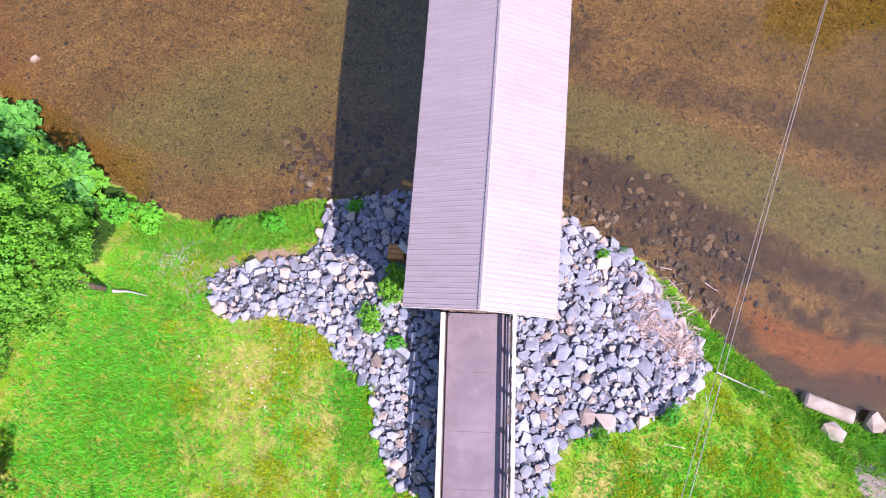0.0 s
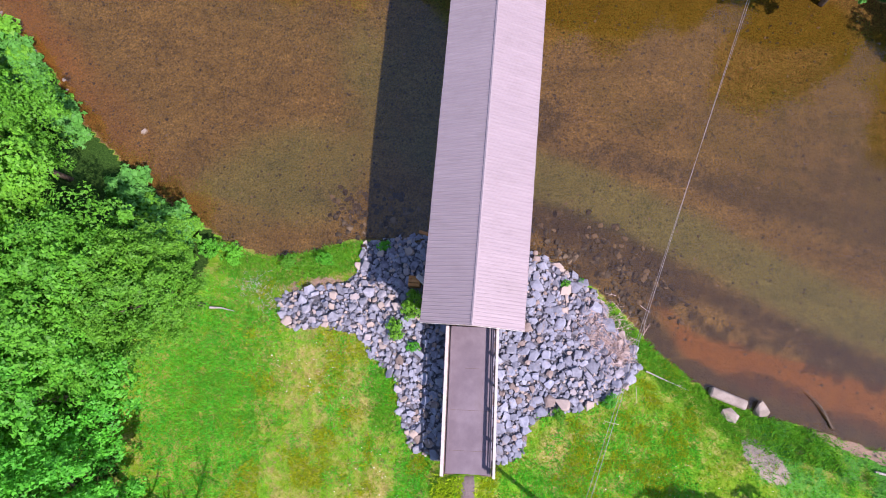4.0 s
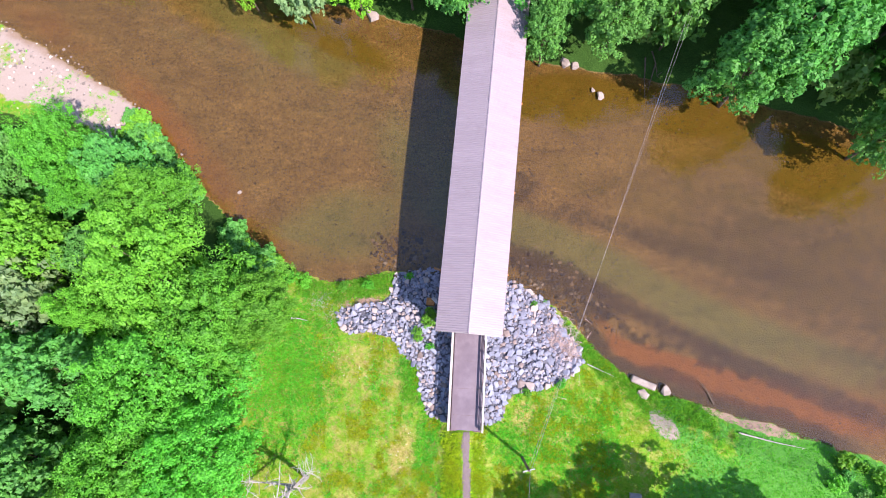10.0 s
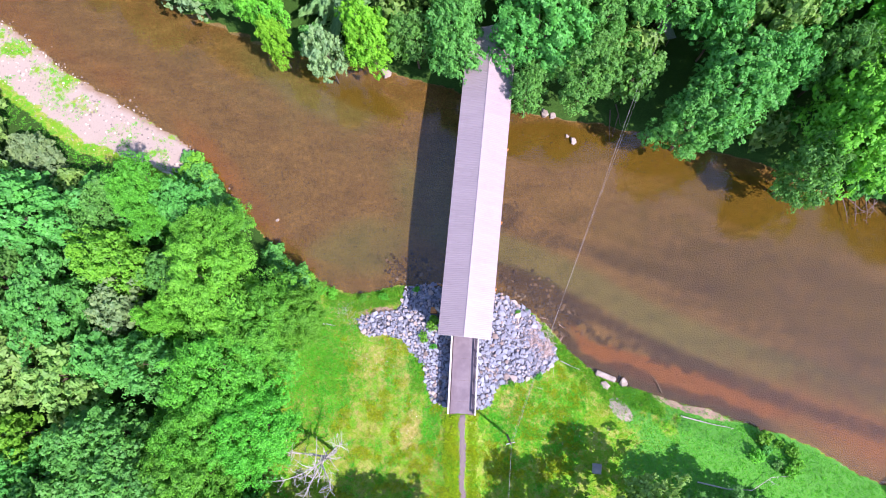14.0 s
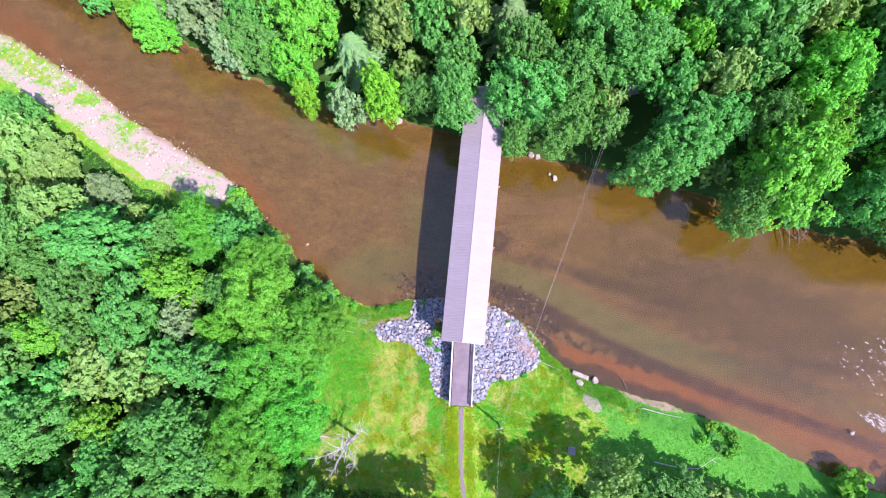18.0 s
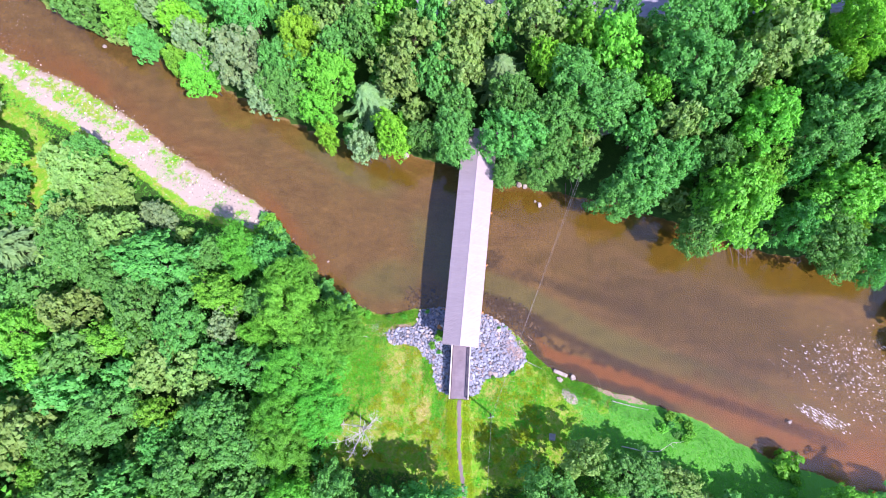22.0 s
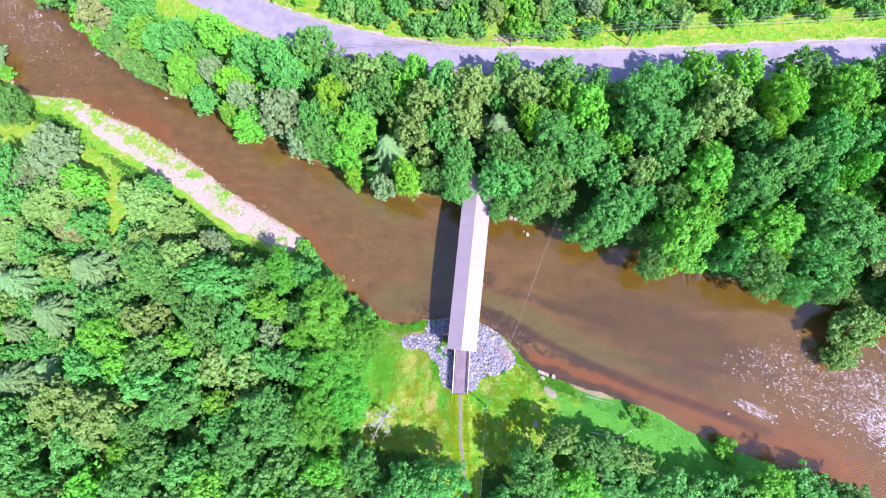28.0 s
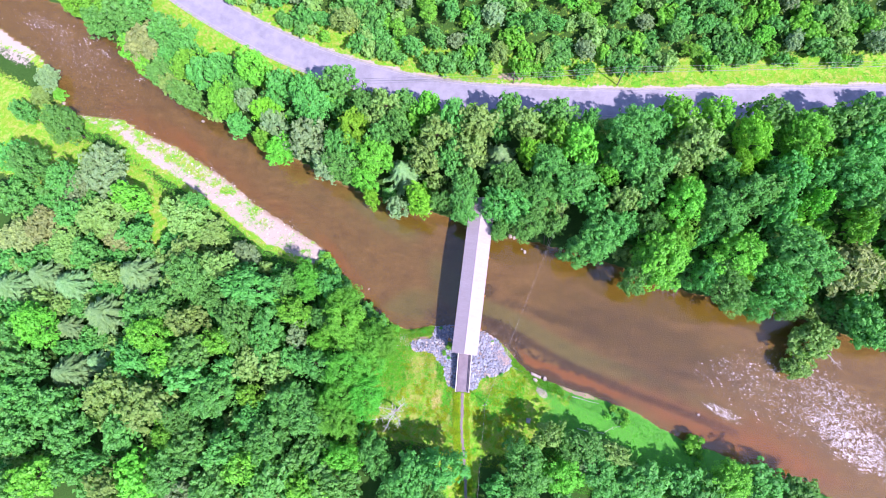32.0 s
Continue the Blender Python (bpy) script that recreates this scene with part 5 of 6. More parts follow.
# ---- river things ----
def scatter(count, x0, x1, y0, y1, keep, sizes, sink, seed):
    rng = np.random.default_rng(seed)
    x, y = rng.uniform(x0, x1, count), rng.uniform(y0, y1, count)
    z, s = height(x, y), rng.uniform(*sizes, count)
    ok = keep(x, y, z) > rng.random(count)
    return np.stack([x, y, z + s * sink, s], -1)[ok].tolist()


heap("sunken_stones", scatter(2600, -12, 22, -3, 12, lambda x, y, z: spot(x, y, 10, 5.5, 7, 3.2, -32) + spot(x, y, -8, 8.5, 5, 2.4), (0.10, 0.34), 0.1, 31) + scatter(5000, -45, 60, -8, 38, lambda x, y, z: 0.9 * (z < -0.1), (0.05, 0.15), 0.2, 32), SUNK, "dark stones under shallow water", "stones")
heap("bar_cobbles", scatter(7500, -125, -33, 15, 62, lambda x, y, z: 0.9 * (SOUTH(x) - y > -0.2) * (SOUTH(x) - y < BAR(x) + 0.5), (0.06, 0.17), 0.2, 33) + scatter(9000, -112, -33, 14, 56, lambda x, y, z: 0.45 * (SOUTH(x) - y > -0.8 + 1.5 * rolling(x, y, 2.0, 41)) * (SOUTH(x) - y < BAR(x) * 0.7), (0.07, 0.24), 0.3, 37), BARSTONE, "pale cobbles on the gravel bar", "cobbles")
heap("riffle_cobbles", scatter(16000, 56, 118, -32, 14, lambda x, y, z: np.minimum(0.5, 0.16 * spot(x, y, 66.5, -6.8, 4.2, 1.8, -28) + 0.24 * spot(x, y, 99, -7, 17, 6.5, -28) + 0.42 * spot(x, y, 86, 1, 20, 7, -16)) * (z < 0.1), (0.06, 0.17), 2.6, 34), GLINT_COBBLE, "pale riffle cobbles, whitened to stand in for sun glints", "cobbles")
heap("rapid_stones", scatter(5200, -150, -85, 48, 92, lambda x, y, z: 0.6 * spot(x, y, -120, 66, 24, 9, -30) * (z < 0.1), (0.07, 0.22), 1.2, 35), SUNK, "wet stones in the rapids upstream", "stones")
heap("shallow_cobbles", scatter(5200, -135, -92, 48, 72, lambda x, y, z: 0.3 * spot(x, y, -112, 58, 16, 4.5, -28) * (z < 0.1), (0.05, 0.12), 1.4, 39), BARSTONE, "pale cobbles in the shallows beside the gravel bar", "cobbles")


def foam_mesh():
    """Broken white water: low crests drawn out along the current; x, y, r, count, heading."""
    rnd, rows = random.Random(36), []
    for cx, cy, rx, ry, count in ((-140, 82, 5, 2.2, 60), (-132, 80, 4, 2, 30), (-124, 78, 2.4, 1.2, 22), (-116.5, 74.6, 2.0, 1.0, 16), (-110, 73.2, 1.6, 0.9, 14), (-105.2, 67.6, 1.6, 0.7, 16), (-102.8, 68.8, 1.2, 0.6, 10)):
        for _ in range(count):
            rows.append((cx + rnd.gauss(0, rx * 0.6), cy + rnd.gauss(0, ry * 0.6), 0.01, rnd.uniform(0.05, 0.16)))
    for _ in range(900):
        u, v = rnd.gauss(0, 12), rnd.gauss(0, 3.2)
        rows.append((-126 + u * 0.87 + v * 0.5, 74 - u * 0.5 + v * 0.87, 0.006, rnd.uniform(0.03, 0.085)))
    return rows


def riffle_glint_crests():
    """Short bright crests in place of sun glints on a shallow riffle, thickest in two patches."""
    rnd, rows = random.Random(38), []
    while len(rows) < 4200:
        x, y = rnd.uniform(56, 122), rnd.uniform(-26, 8)
        thick = max(1.0 * float(spot(x, y, 66, -6.2, 5.0, 1.2, -20)), float(spot(x, y, 97, -9, 12, 5.0, -30)), 0.35 * float(spot(x, y, 92, 1.5, 14, 3.5, -18)), 0.16 * float(spot(x, y, 84, -1, 28, 9, -18)), 0.8 * float(spot(x, y, 118, -14, 14, 5, -28)))
        band = 0.5 + 0.5 * float(rolling(x * 0.45 + y * 0.3, y * 1.3 - x * 0.2, 1.6, 51))
        if rnd.random() < thick * (0.25 + 1.1 * band):
            rows.append((x, y, 0.012, rnd.uniform(0.045, 0.13)))
    return rows


CRESTS = [rock_mesh("foam", 90 + k, FOAM_GLINT, 0.14) for k in range(3)]
heap("white_water", foam_mesh(), FOAM_GLINT, "white broken water in the rapids", "rapids", shapes=CRESTS, drawn=-30)
heap("riffle_water", riffle_glint_crests(), FOAM_GLINT, "short white crests standing for sun glints on a riffle", "rapids", shapes=CRESTS, drawn=-35)
for name, x, y, z, s, label in (("rock", 12.5, 29.0, 0.0, 0.6, "pale rock in the shallows by the far bank"), ("rock", 11.6, 29.6, 0.0, 0.35, "pale rock in the shallows by the far bank"), ("rock", -15.1, 37.0, 0.1, 1.0, "pale boulder at the far water's edge"),
                                ("rock", -27.9, 14.0, -0.08, 0.3, "round pale stone in shallow water"), ("rock", 18.6, -4.2, 0.75, 0.75, "white angular rock on the grassy shore"), ("rock", 21.0, -3.5, 0.2, 0.75, "white angular rock at the water's edge"),
                                ("rock", 8.2, 32.6, 0.2, 0.8, "pale rock on the far bank"), ("rock", 9.4, 32.4, 0.15, 0.55, "pale rock on the far bank"), ("rock", -83, 56.4, 0.1, 0.6, "pale rock beside the wooded bank"), ("rock", 60.0, -7.4, -0.1, 0.5, "pale rock in the river")):
    ob = new(name, PALES[int(abs(x)) % 5])
    ob.matrix_basis = pose(x, y, z, 4, -5, x * 37) @ Matrix.Scale(s, 4)
    tagged(ob, label, "rock")
slab = tagged(new("slab_rock", bm_mesh("slab_rock", boxed(-1.35, -0.4, -0.6, 1.35, 0.32, 0.25, 0.1), PALE)), "long pale stone slab at the water's edge", "rock")
slab.matrix_basis = pose(18.7, -2.95, 0.3, 0, 3, -17)


# ---- dead wood ----
def dead_branch(points, radius, seed, twigs, length, sides=6):
    """A bleached limb with twigs."""
    rnd = random.Random(seed)
    pts = [Vector(p) for p in points]
    pieces = [tube(pts, [radius * (1 - 0.85 * i / (len(pts) - 1)) for i in range(len(pts))], sides)]
    for _ in range(twigs):
        f = rnd.uniform(0.25, 1.0) * (len(pts) - 1)
        i = min(int(f), len(pts) - 2)
        a = pts[i].lerp(pts[i + 1], f - i)
        way = (pts[i + 1] - pts[i]).normalized() * 0.5 + Vector((rnd.gauss(0, 0.7), rnd.gauss(0, 0.7), rnd.gauss(0.2, 0.5)))
        reach = length * rnd.uniform(0.35, 1.0)
        b = a + way.normalized() * reach * 0.55
        c = b + (way.normalized() + Vector((rnd.gauss(0, 0.35), rnd.gauss(0, 0.35), rnd.gauss(0.15, 0.3)))) * reach * 0.45
        pieces.append(tube([a, b, c], [radius * 0.32, radius * 0.2, radius * 0.05], 4))
        for _ in range(3):
            e = b + Vector((rnd.gauss(0, 1), rnd.gauss(0, 1), rnd.gauss(0.2, 0.7))).normalized() * reach * rnd.uniform(0.2, 0.45)
            pieces.append(tube([b.lerp(c, rnd.random()), e], [radius * 0.13, radius * 0.03], 3))
    return joined(pieces)


snag = thing("dead_tree", (-15.1, -15.7, ground_at(-15.1, -15.7)), "bare bleached dead tree with many twisted branches", "dead tree")
snag.scale, snag.rotation_euler = (1.45, 1.45, 1.0), (0, 0, radians(12))
part("trunk", mesh_of("trunk", *dead_branch([(0, 0, -0.5), (-0.1, -0.1, 3.2), (-0.3, -0.3, 6.5), (-0.5, -0.5, 9.2)], 0.17, 1, 26, 2.2), DEADWOOD), None, snag)
for k, (a, b, c) in enumerate((((-0.1, -0.1, 3.6), (-1.6, 0.4, 5.2), (-3.0, 0.8, 6.6)), ((-0.2, -0.2, 4.8), (-1.2, -1.8, 6.4), (-1.8, -3.0, 7.4)), ((-0.2, -0.2, 4.4), (1.0, 0.7, 5.8), (1.7, 1.1, 7.0)), ((-0.3, -0.3, 6.0), (-1.6, -0.9, 7.6), (-3.0, -1.2, 8.6)), ((-0.3, -0.3, 6.2), (0.5, -1.4, 7.8), (0.8, -2.2, 8.8)))):
    part("branch", mesh_of("branch", *dead_branch([a, b, c], 0.08, 10 + k, 18, 1.5), DEADWOOD), None, snag)


def log_thing(name, points, radius, seed, twigs, length, label, material=DEADWOOD):
    """A fallen branch that lies along points (x, y, height above the ground)."""
    x0, y0, _ = points[0]
    base = ground_at(x0, y0)
    ob = thing(name, (x0, y0, base), label, "dead wood")
    rel = [(x - x0, y - y0, max(ground_at(x, y), 0) - base + h) for x, y, h in points]
    part("limb", mesh_of("limb", *dead_branch(rel, radius, seed, twigs, length), material), None, ob)
    return ob


log_thing("fallen_branch", [(30.0, -14.6, 0.15), (33.5, -15.0, 0.25), (36.4, -14.8, 0.5), (38.5, -13.0, 0.9), (40.2, -12.7, 0.9)], 0.10, 41, 7, 1.3, "bleached fallen branch lying in the grass")
log_thing("driftwood", [(28.2, -7.0, 0.15), (32.0, -7.6, 0.15), (35.0, -7.9, 0.2)], 0.09, 42, 4, 0.8, "bleached driftwood log on the shore")
log_thing("driftwood", [(26.0, -4.4, 0.1), (25.2, -3.0, 0.3), (24.0, -1.8, 0.2)], 0.10, 43, 5, 1.0, "dark snag reaching from the bank into the water", BARK)
log_thing("driftwood", [(-19.0, 0.1, 0.2), (-18.2, 0.15, 0.25), (-17.2, 0.0, 0.2)], 0.09, 45, 2, 0.5, "short pale log lying in the meadow grass")
log_thing("fallen_branch", [(12.6, -1.6, 0.2), (14.3, -2.2, 0.15), (15.8, -2.7, 0.15)], 0.05, 44, 3, 0.6, "thin bleached branch on the grass")
for k, (dx, dy, tx, ty) in enumerate(((-2.4, 0.4, -1.5, -3.2), (-0.8, 0.8, -0.6, -3.4), (0.6, 0.6, 0.9, -2.8), (1.8, 0.4, 1.0, -2.2), (-1.6, 0.2, 1.6, -1.4), (2.2, 0.2, -0.8, -1.8), (0.2, 1.4, 2.6, -1.6))):
    log_thing("driftwood", [(51 + dx, 23.4 + dy, 0.6), (51 + (dx + tx) / 2, 22.4 + dy / 2 + ty * 0.3, 0.7), (51 + tx, 23.4 + ty, 0.2)], 0.09, 50 + k, 4, 0.8, "brown log in a driftwood jam against the bank", WOOD)
for k, (x, y, tx, ty) in enumerate(((17.2, 33.6, 0.3, -4.6), (18.4, 33.0, -0.6, -3.2), (17.9, 34.4, 0.9, -2.8))):
    log_thing("driftwood", [(x, y, 0.3), (x + tx / 2, y + ty / 2, 0.4), (x + tx, y + ty, 0.12)], 0.10, 60 + k, 3, 0.8, "dark log slanting down the far bank", BARK)
log_thing("fallen_tree", [(88, 13.5, 0.6), (91, 11.0, 0.7), (93.5, 8.6, 0.4)], 0.16, 70, 16, 1.6, "bleached fallen tree top in the river")
rnd = random.Random(77)
for k in range(70):
    x, y = 10.3 + rnd.gauss(0, 0.9), 0.4 + rnd.gauss(0, 1.4)
    a = rnd.uniform(0, 6.28)
    l = rnd.uniform(0.4, 1.2)
    log_thing("driftwood_stick", [(x, y, 0.40), (x + math.cos(a) * l, y + math.sin(a) * l, 0.44)], 0.026, 80 + k, 2, 0.4, "thin bleached stick lying on the stones", STRAWWOOD)



def litter(name, rows, material, label):
    """Thin sticks that nobody could count; rows: x, y, spread x, spread y, count, longest."""
    rnd, pieces = random.Random(len(name)), []
    for cx, cy, sx, sy, count, longest in rows:
        for _ in range(count):
            x, y, a, l = cx + rnd.gauss(0, sx), cy + rnd.gauss(0, sy), rnd.uniform(0, 6.283), longest * rnd.uniform(0.3, 1.0)
            z = max(ground_at(x, y), 0) + rnd.uniform(0.04, 0.34 if longest > 0.6 else 0.14)
            r = rnd.uniform(0.008, 0.02)
            pieces.append(tube([(x, y, z), (x + math.cos(a) * l, y + math.sin(a) * l, z + rnd.uniform(-0.05, 0.05))], [r, r * 0.5], 3, False))
    return tagged(new(name, mesh_of(name, *joined(pieces), material)), label, "dead wood", kind="stuff")


litter("driftwood_litter", [(9.2, 1.1, 0.75, 1.0, 800, 0.7), (10.4, -0.5, 0.55, 0.6, 350, 0.8)], STRAWWOOD, "mat of bleached sticks washed onto the riprap")
litter("brush_pile", [(-16.6, 2.3, 0.7, 0.6, 130, 0.5), (-14.9, 1.2, 0.9, 0.6, 110, 0.4)], DEADWOOD, "loose grey twigs lying on the bank")

# ---- poles, wires, small things ----
def utility_pole(x, y, tall, arm, turn, label):
    z = ground_at(x, y)
    ob = thing("utility_pole", (x, y, z), label, "utility pole", "utility poles")
    part("pole", mesh_of("pole", *tube([(0, 0, -0.6), (0, 0, tall)], [0.15, 0.11], 10), WOOD, False), None, ob)
    ca, sa = math.cos(turn), math.sin(turn)
    part("crossarm", beam(bmesh.new(), (-arm * ca, -arm * sa, tall - 0.35), (arm * ca, arm * sa, tall - 0.35), 0.1, 0.12, 0.01), METAL, ob)
    for s in (-0.9, 0.0, 0.9):
        part("insulator", mesh_of("insulator", *tube([(s * arm * ca, s * arm * sa, tall - 0.29), (s * arm * ca, s * arm * sa, tall - 0.08)], [0.05, 0.035], 8), WHITE), None, ob, "white insulator")
    return ob


utility_pole(6.4, -11.5, 8.4, 0.55, 0.35, "weathered wooden utility pole with a short crossarm in the meadow")
utility_pole(32.0, 75.8, 9.5, 0.9, 1.5, "wooden utility pole on the grassy verge of the road")
utility_pole(4.3, 73.6, 6.5, 0.3, 1.5, "short pale pole beside the road")
utility_pole(-35.0, 66.8, 8.0, 0.6, 0.6, "wooden utility pole beside the curve of the road")
utility_pole(22.0, 45.0, 12.1 - ground_at(22.0, 45.0), 0.5, 0.35, "utility pole among the trees of the far bank")


def cable(a, b, sag, radius, label):
    """A hanging wire between two points."""
    a, b = Vector(a), Vector(b)
    pts = [a.lerp(b, k / 24) - Vector((0, 0, sag * 4 * (k / 24) * (1 - k / 24))) for k in range(25)]
    ob = new("power_cable", mesh_of("power_cable", *tube(pts, [radius] * 25, 5), WIRE, True))
    return tagged(ob, label, "cable", "power cables")


top = ground_at(6.4, -11.5) + 8.3
far = 12.0
south_end = ground_at(8.0, -60) + 8.3
for s in (0.0,):
    cable((6.5 + s, -11.7, top), (22 + s, 45, far), 1.0, 0.016, "thin pale cable spanning the river between poles")
    cable((6.4 + s, -11.4, top - 0.4), (22.6 + s, 45, far - 0.4), 1.2, 0.012, "thin dark cable spanning the river between poles")
    cable((6.5 + s, -11.7, top), (8.0 + s, -60, south_end), 1.0, 0.016, "thin pale cable running south from the pole")
for dy, dz in ((0.0, 9.4), (0.7, 9.4), (-0.7, 9.4), (0.1, 7.6)):
    cable((32, 75.8 + dy, ground_at(32, 75.8) + dz - 0.3), (140, 89.5 + dy, 6.5 + dz), 1.0, 0.025, "power cable along the road")
    cable((32, 75.8 + dy, ground_at(32, 75.8) + dz - 0.3), (-35, 66.8 + dy, 6.5 + min(dz, 7.8) - 0.3), 1.0, 0.025, "power cable along the road")

bench = thing("utility_box", (17.7, -14.3, ground_at(17.7, -14.3)), "pale grey flat-topped box standing in the mown grass", "box")
part("body", boxed(-0.5, -0.55, -0.1, 0.5, 0.55, 0.55, 0.03), CONCRETE, bench)
part("lid", boxed(-0.55, -0.6, 0.55, 0.55, 0.6, 0.60, 0.02), SHOULDER, bench, "flat pale lid")
hut = thing("tin_shelter", (23.0, 43.6, ground_at(23.0, 43.6)), "small grey metal roof among the trees of the far bank", "shelter")
part("roof", boxed(-1.0, -1.4, 1.9, 1.0, 1.4, 1.97, 0.01, pose(0, 0, 0, 0, 8, 20)), METAL, hut)
for sx in (-0.8, 0.8):
    for sy in (-1.1, 1.1):
        part("post", boxed(sx - 0.05, sy - 0.05, -0.3, sx + 0.05, sy + 0.05, 1.9, 0.008), WOOD, hut)
sign = thing("road_sign", (-33.6, 67.5, 6.5), "white rectangular road sign on a post, seen from behind", "road sign")
part("post", boxed(-0.05, -0.05, -0.2, 0.05, 0.05, 2.6, 0.01), METAL, sign)
part("plate", boxed(-0.45, 0.06, 1.5, 0.45, 0.09, 2.7, 0.01), PAINT, sign)


# ---- grass and weeds ----


def meadow_blades():
    """Grass that changes from vivid green to lime and to dry pinkish straw from patch to patch."""
    n = Nodes("grass_blades")
    geo = n.put("ShaderNodeNewGeometry")
    r = geo.outputs["Random Per Island"]
    color = n.mix(r, (0.060, 0.250, 0.010), (0.165, 0.430, 0.022))
    color = n.mix(n.step(n.noise(0.9, 5, 0.7, None, 0.5), 0.40, 0.51), color, n.mix(r, (0.150, 0.290, 0.005), (0.320, 0.470, 0.014)))
    color = n.mix(n.math("MULTIPLY", n.step(n.noise(2.1, 5, 0.75), 0.53, 0.61), 0.9), color, n.mix(r, (0.022, 0.150, 0.010), (0.065, 0.330, 0.026)))
    place = n.put("ShaderNodeSeparateXYZ", Vector=n.place())
    west = n.step(place.outputs[0], 4.0, -3.0)
    color = n.mix(n.math("MULTIPLY", n.math("MULTIPLY", n.step(n.noise(1.25, 6, 0.8, None, 0.6), 0.47, 0.55), 0.85), n.math("ADD", n.math("MULTIPLY", west, 0.75), 0.25)), color, n.mix(r, (0.27, 0.19, 0.09), (0.46, 0.33, 0.20)))
    soft = n.put("ShaderNodeBsdfDiffuse", Color=color, Roughness=0.6)
    lit = n.put("ShaderNodeBsdfTranslucent", Color=n.mix(1.0, color, (1.1, 1.2, 0.6), "MULTIPLY"))
    return n.done(n.put("ShaderNodeMixShader", i0=0.3, i1=soft, i2=lit).outputs[0])


BLADE = meadow_blades()
WEED = leafy("weed_leaves", (0.034, 0.290, 0.014), (0.105, 0.500, 0.034), 0.35, (1.3, 1.1, 0.9))
STRAW = leafy("straw", (0.30, 0.21, 0.11), (0.48, 0.36, 0.22), 0.25)


def tufts(name, count, x0, x1, y0, y1, keep, tall, material, label, seed, blades=5, spread=0.12, wide=0.03):
    rng = np.random.default_rng(seed)
    x, y = rng.uniform(x0, x1, count), rng.uniform(y0, y1, count)
    ok = keep(x, y) > rng.random(count)
    x, y = x[ok], y[ok]
    z = height(x, y)
    at = np.repeat(np.stack([x, y, z], -1), blades, 0)
    n = len(at)
    a = rng.uniform(0, 2 * math.pi, n)
    way = np.stack([np.cos(a), np.sin(a), np.zeros(n)], -1)
    side = np.stack([-np.sin(a), np.cos(a), np.zeros(n)], -1)
    h = tall * np.repeat(rng.uniform(0.5, 1.4, len(x)), blades)[:, None] * rng.uniform(0.6, 1.2, (n, 1))
    foot = at + way * rng.uniform(0, spread, (n, 1))
    up = np.array((0, 0, 1.0))
    w = wide * rng.uniform(0.7, 1.4, (n, 1))
    tip = foot + up * h * 0.85 + way * h * 0.75
    blades_at = np.stack([foot - side * w, foot + side * w, tip], 1)
    return tagged(new(name, leaf_mesh(name, blades_at, material)), label, "grass", kind="stuff")


def meadow(x, y):
    s = SOUTH(x) - y
    stony = inside(x, y, RIPRAP_WEST) | inside(x, y, RIPRAP_EAST)
    track = (np.abs(x - TRACK(y)) < 0.5) & (y < -9)
    deck = (np.abs(x) < 1.9) & (y > -9.8)
    bare = (x < -19.5) & (s < 5.0)
    return ((s > 0.2) & ~stony & ~track & ~deck & ~bare) * 1.0


tufts("grass", 64000, -27, 34, -27, 6, lambda x, y: meadow(x, y) * 0.9 * (1 - smooth01(x, 16, 33)), 0.13, BLADE, "thick summer meadow grass", 1, 5, 0.14, 0.018)
tufts("shore_grass", 34000, 13, 62, -30, -2, lambda x, y: meadow(x, y) * 0.9 * smooth01(x, 13, 29), 0.18, WEED, "lush green grass along the shore", 2, 4, 0.16, 0.028)
tufts("shore_weeds", 44000, -24, 26, -9, 8, lambda x, y: meadow(x, y) * np.clip(1.2 * (np.abs(SOUTH(x) - y - 1.3) < 1.3) + 0.8 * spot(x, y, -5.4, -4.6, 1.4, 3.0) + 0.3 * spot(x, y, -17, -5, 4, 8), 0, 1), 0.30, WEED, "bright green weeds at the water's edge", 3, 5, 0.16, 0.026)
tufts("dry_grass", 34000, -16, 12, -22, 4, lambda x, y: meadow(x, y) * np.clip(0.10 + 0.35 * (rolling(x, y, 1.7, 31) > 0.1) + spot(x, y, -9, -4, 5, 3.5, 30) + spot(x, y, -6.5, -10, 2.2, 5) + spot(x, y, 8, -7, 1.6, 2.6) + spot(x, y, -12, 2.4, 3.5, 0.8, 8), 0, 0.42), 0.09, STRAW, "dry straw-coloured grass patches", 4, 4, 0.14, 0.016)
tufts("bar_weeds", 26000, -122, -36, 15, 62, lambda x, y: ((SOUTH(x) - y > 0.8) & (SOUTH(x) - y < BAR(x) + 5)) * np.clip(0.15 + 0.25 * smooth01(x, -58, -46) - 1.5 * rolling(x, y, 2.6, 8) + 0.9 * spot(SOUTH(x) - y - BAR(x), 0, 1.8, 0, 1.6, 1), 0.01, 1), 0.26, WEED, "green weeds growing on the gravel bar", 5, 6, 0.3, 0.05)
tufts("verge_grass", 14000, -95, 120, 60, 105, lambda x, y: ((np.abs(y - ROAD(x)) > 4.7) & (np.abs(y - ROAD(x)) < 12)) * 0.8, 0.35, WEED, "grass on the road verge", 6, 5, 0.25, 0.07)
LIME = leafy("lime_weeds", (0.190, 0.345, 0.006), (0.390, 0.540, 0.015), 0.35, (1.2, 1.05, 0.9))
tufts("path_weeds", 20000, -3, 9, -34, -9.0, lambda x, y: meadow(x, y) * np.clip(spot(x - TRACK(y), 0, -1.3, 0, 1.0, 1) + 0.8 * spot(x - TRACK(y), 0, 1.1, 0, 0.7, 1), 0, 0.9), 0.26, LIME, "tall yellow-green weeds along the path", 11, 5, 0.25, 0.032)
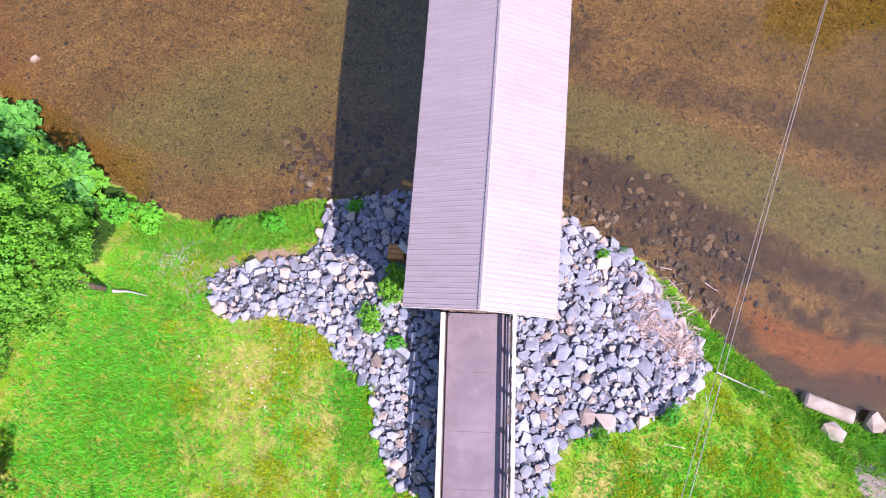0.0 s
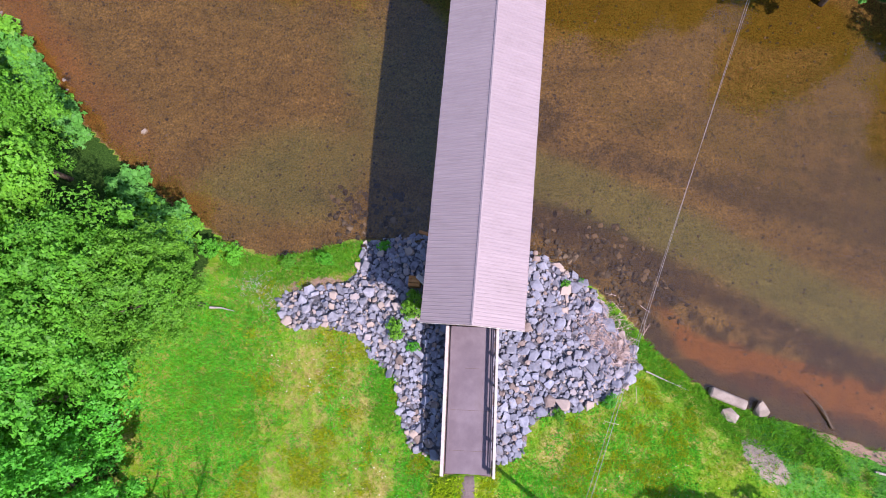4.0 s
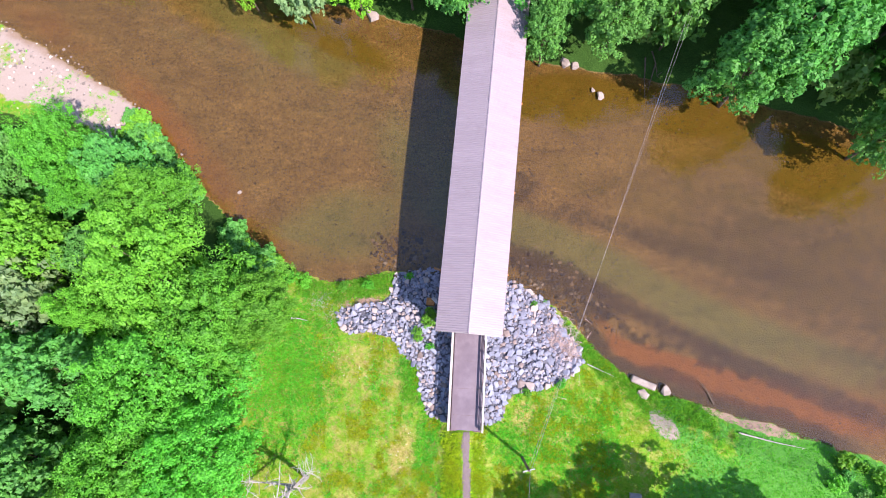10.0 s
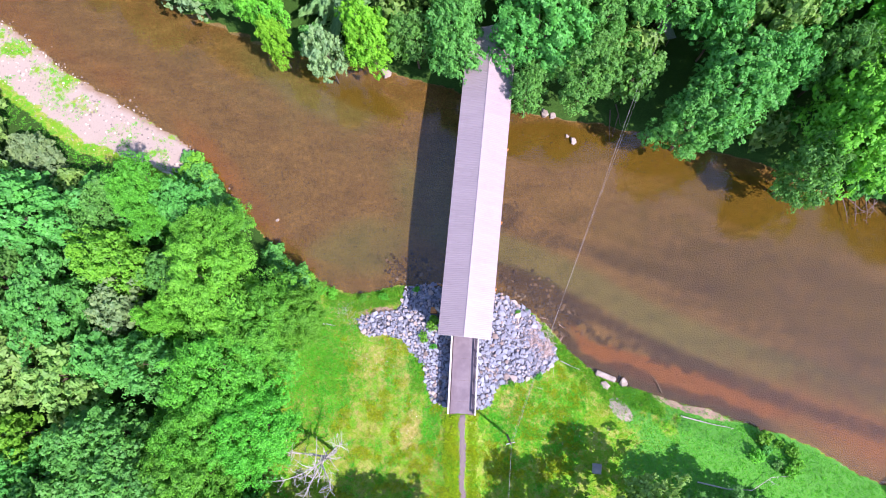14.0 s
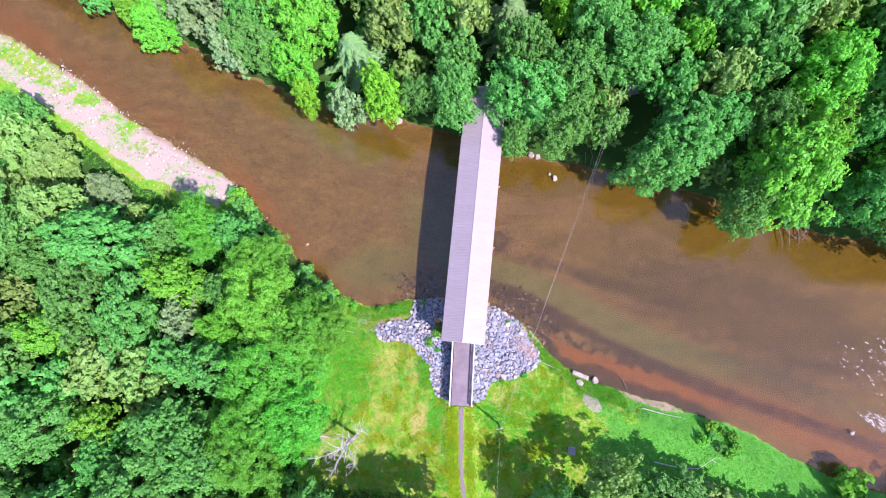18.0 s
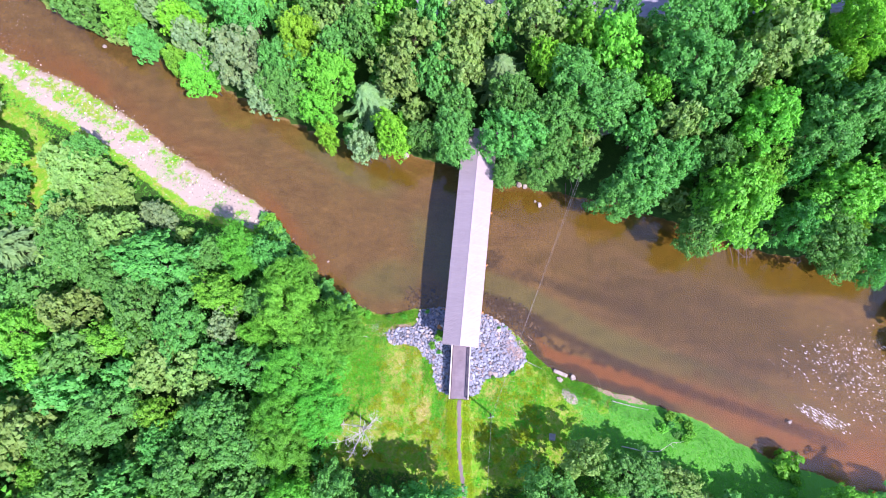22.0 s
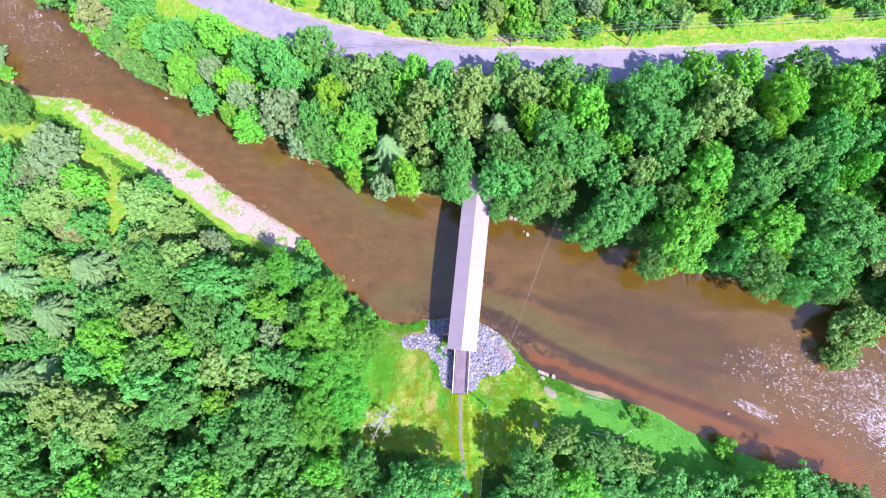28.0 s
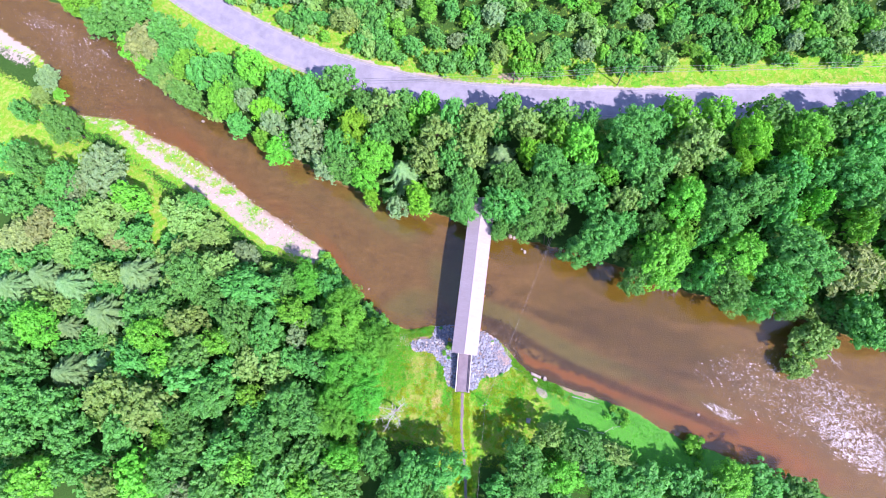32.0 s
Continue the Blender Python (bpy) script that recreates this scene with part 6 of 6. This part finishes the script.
tufts("meadow_weeds", 52000, -28, 16, -26, 3, lambda x, y: meadow(x, y) * np.clip(spot(x, y, -5.4, -4.6, 1.3, 3.0, 25) + spot(x, y, -3.3, -11, 1.1, 4) + spot(x, y, 5, -10.5, 2.6, 2.0) + 0.9 * spot(x, y, -18.5, -6, 4.5, 8) + 0.5 * spot(x, y, 12, -9, 7, 5) + 0.4 * (rolling(x, y, 1.8, 21) > 0.28), 0, 0.85), 0.26, WEED, "clumps of green weeds in the meadow", 12, 5, 0.2, 0.026)
tufts("yellow_weeds", 40000, -16, 16, -22, 3, lambda x, y: meadow(x, y) * np.clip(0.9 * (rolling(x, y, 1.6, 22) > 0.2) + 0.6 * spot(x, y, -8, -1.5, 3, 1.3), 0, 0.9), 0.24, LIME, "patches of yellow-green weeds in the meadow", 13, 5, 0.18, 0.024)
for x, y, size in ((-4.4, 1.6, 0.62), (-4.0, -1.4, 0.30), (-5.4, -0.3, 0.45), (6.6, 4.2, 0.25), (8.0, 4.6, 0.2), (-7.2, 6.0, 0.3), (-14.3, 4.2, 0.4), (-11.5, 4.6, 0.4), (9.8, -3.9, 0.35), (6.4, -5.1, 0.3)):
    plant("fine_bright" if size > 0.4 else "fine_green", x, y, size, group="weeds among the stones")
FLOWER = plain("white_petals", (0.70, 0.70, 0.62), (0.85, 0.85, 0.80), 5, 0.8, fine=0, bump=0.0)
tufts("wildflowers", 2600, -16, 24, -22, -1, lambda x, y: meadow(x, y) * np.clip(spot(x, y, -11.5, -3.5, 3.5, 2.2) + spot(x, y, -6, -12, 2.0, 4) + 0.35 * spot(x, y, 15, -9.5, 7, 3), 0, 0.8), 0.10, FLOWER, "small white clover flowers in the meadow", 7, 1, 0.1, 0.045)

# ---- riprap, stone by stone ----
riprap("riprap_west", RIPRAP_WEST, 5, -15, 0, -9.2, 7.4, "angular blue-grey riprap stones on the bank below the bridge", 0.8)
riprap("riprap_east", RIPRAP_EAST, 6, 0, 12.6, -9.2, 7.4, "angular blue-grey riprap stones with driftwood on the bank", 0.94)
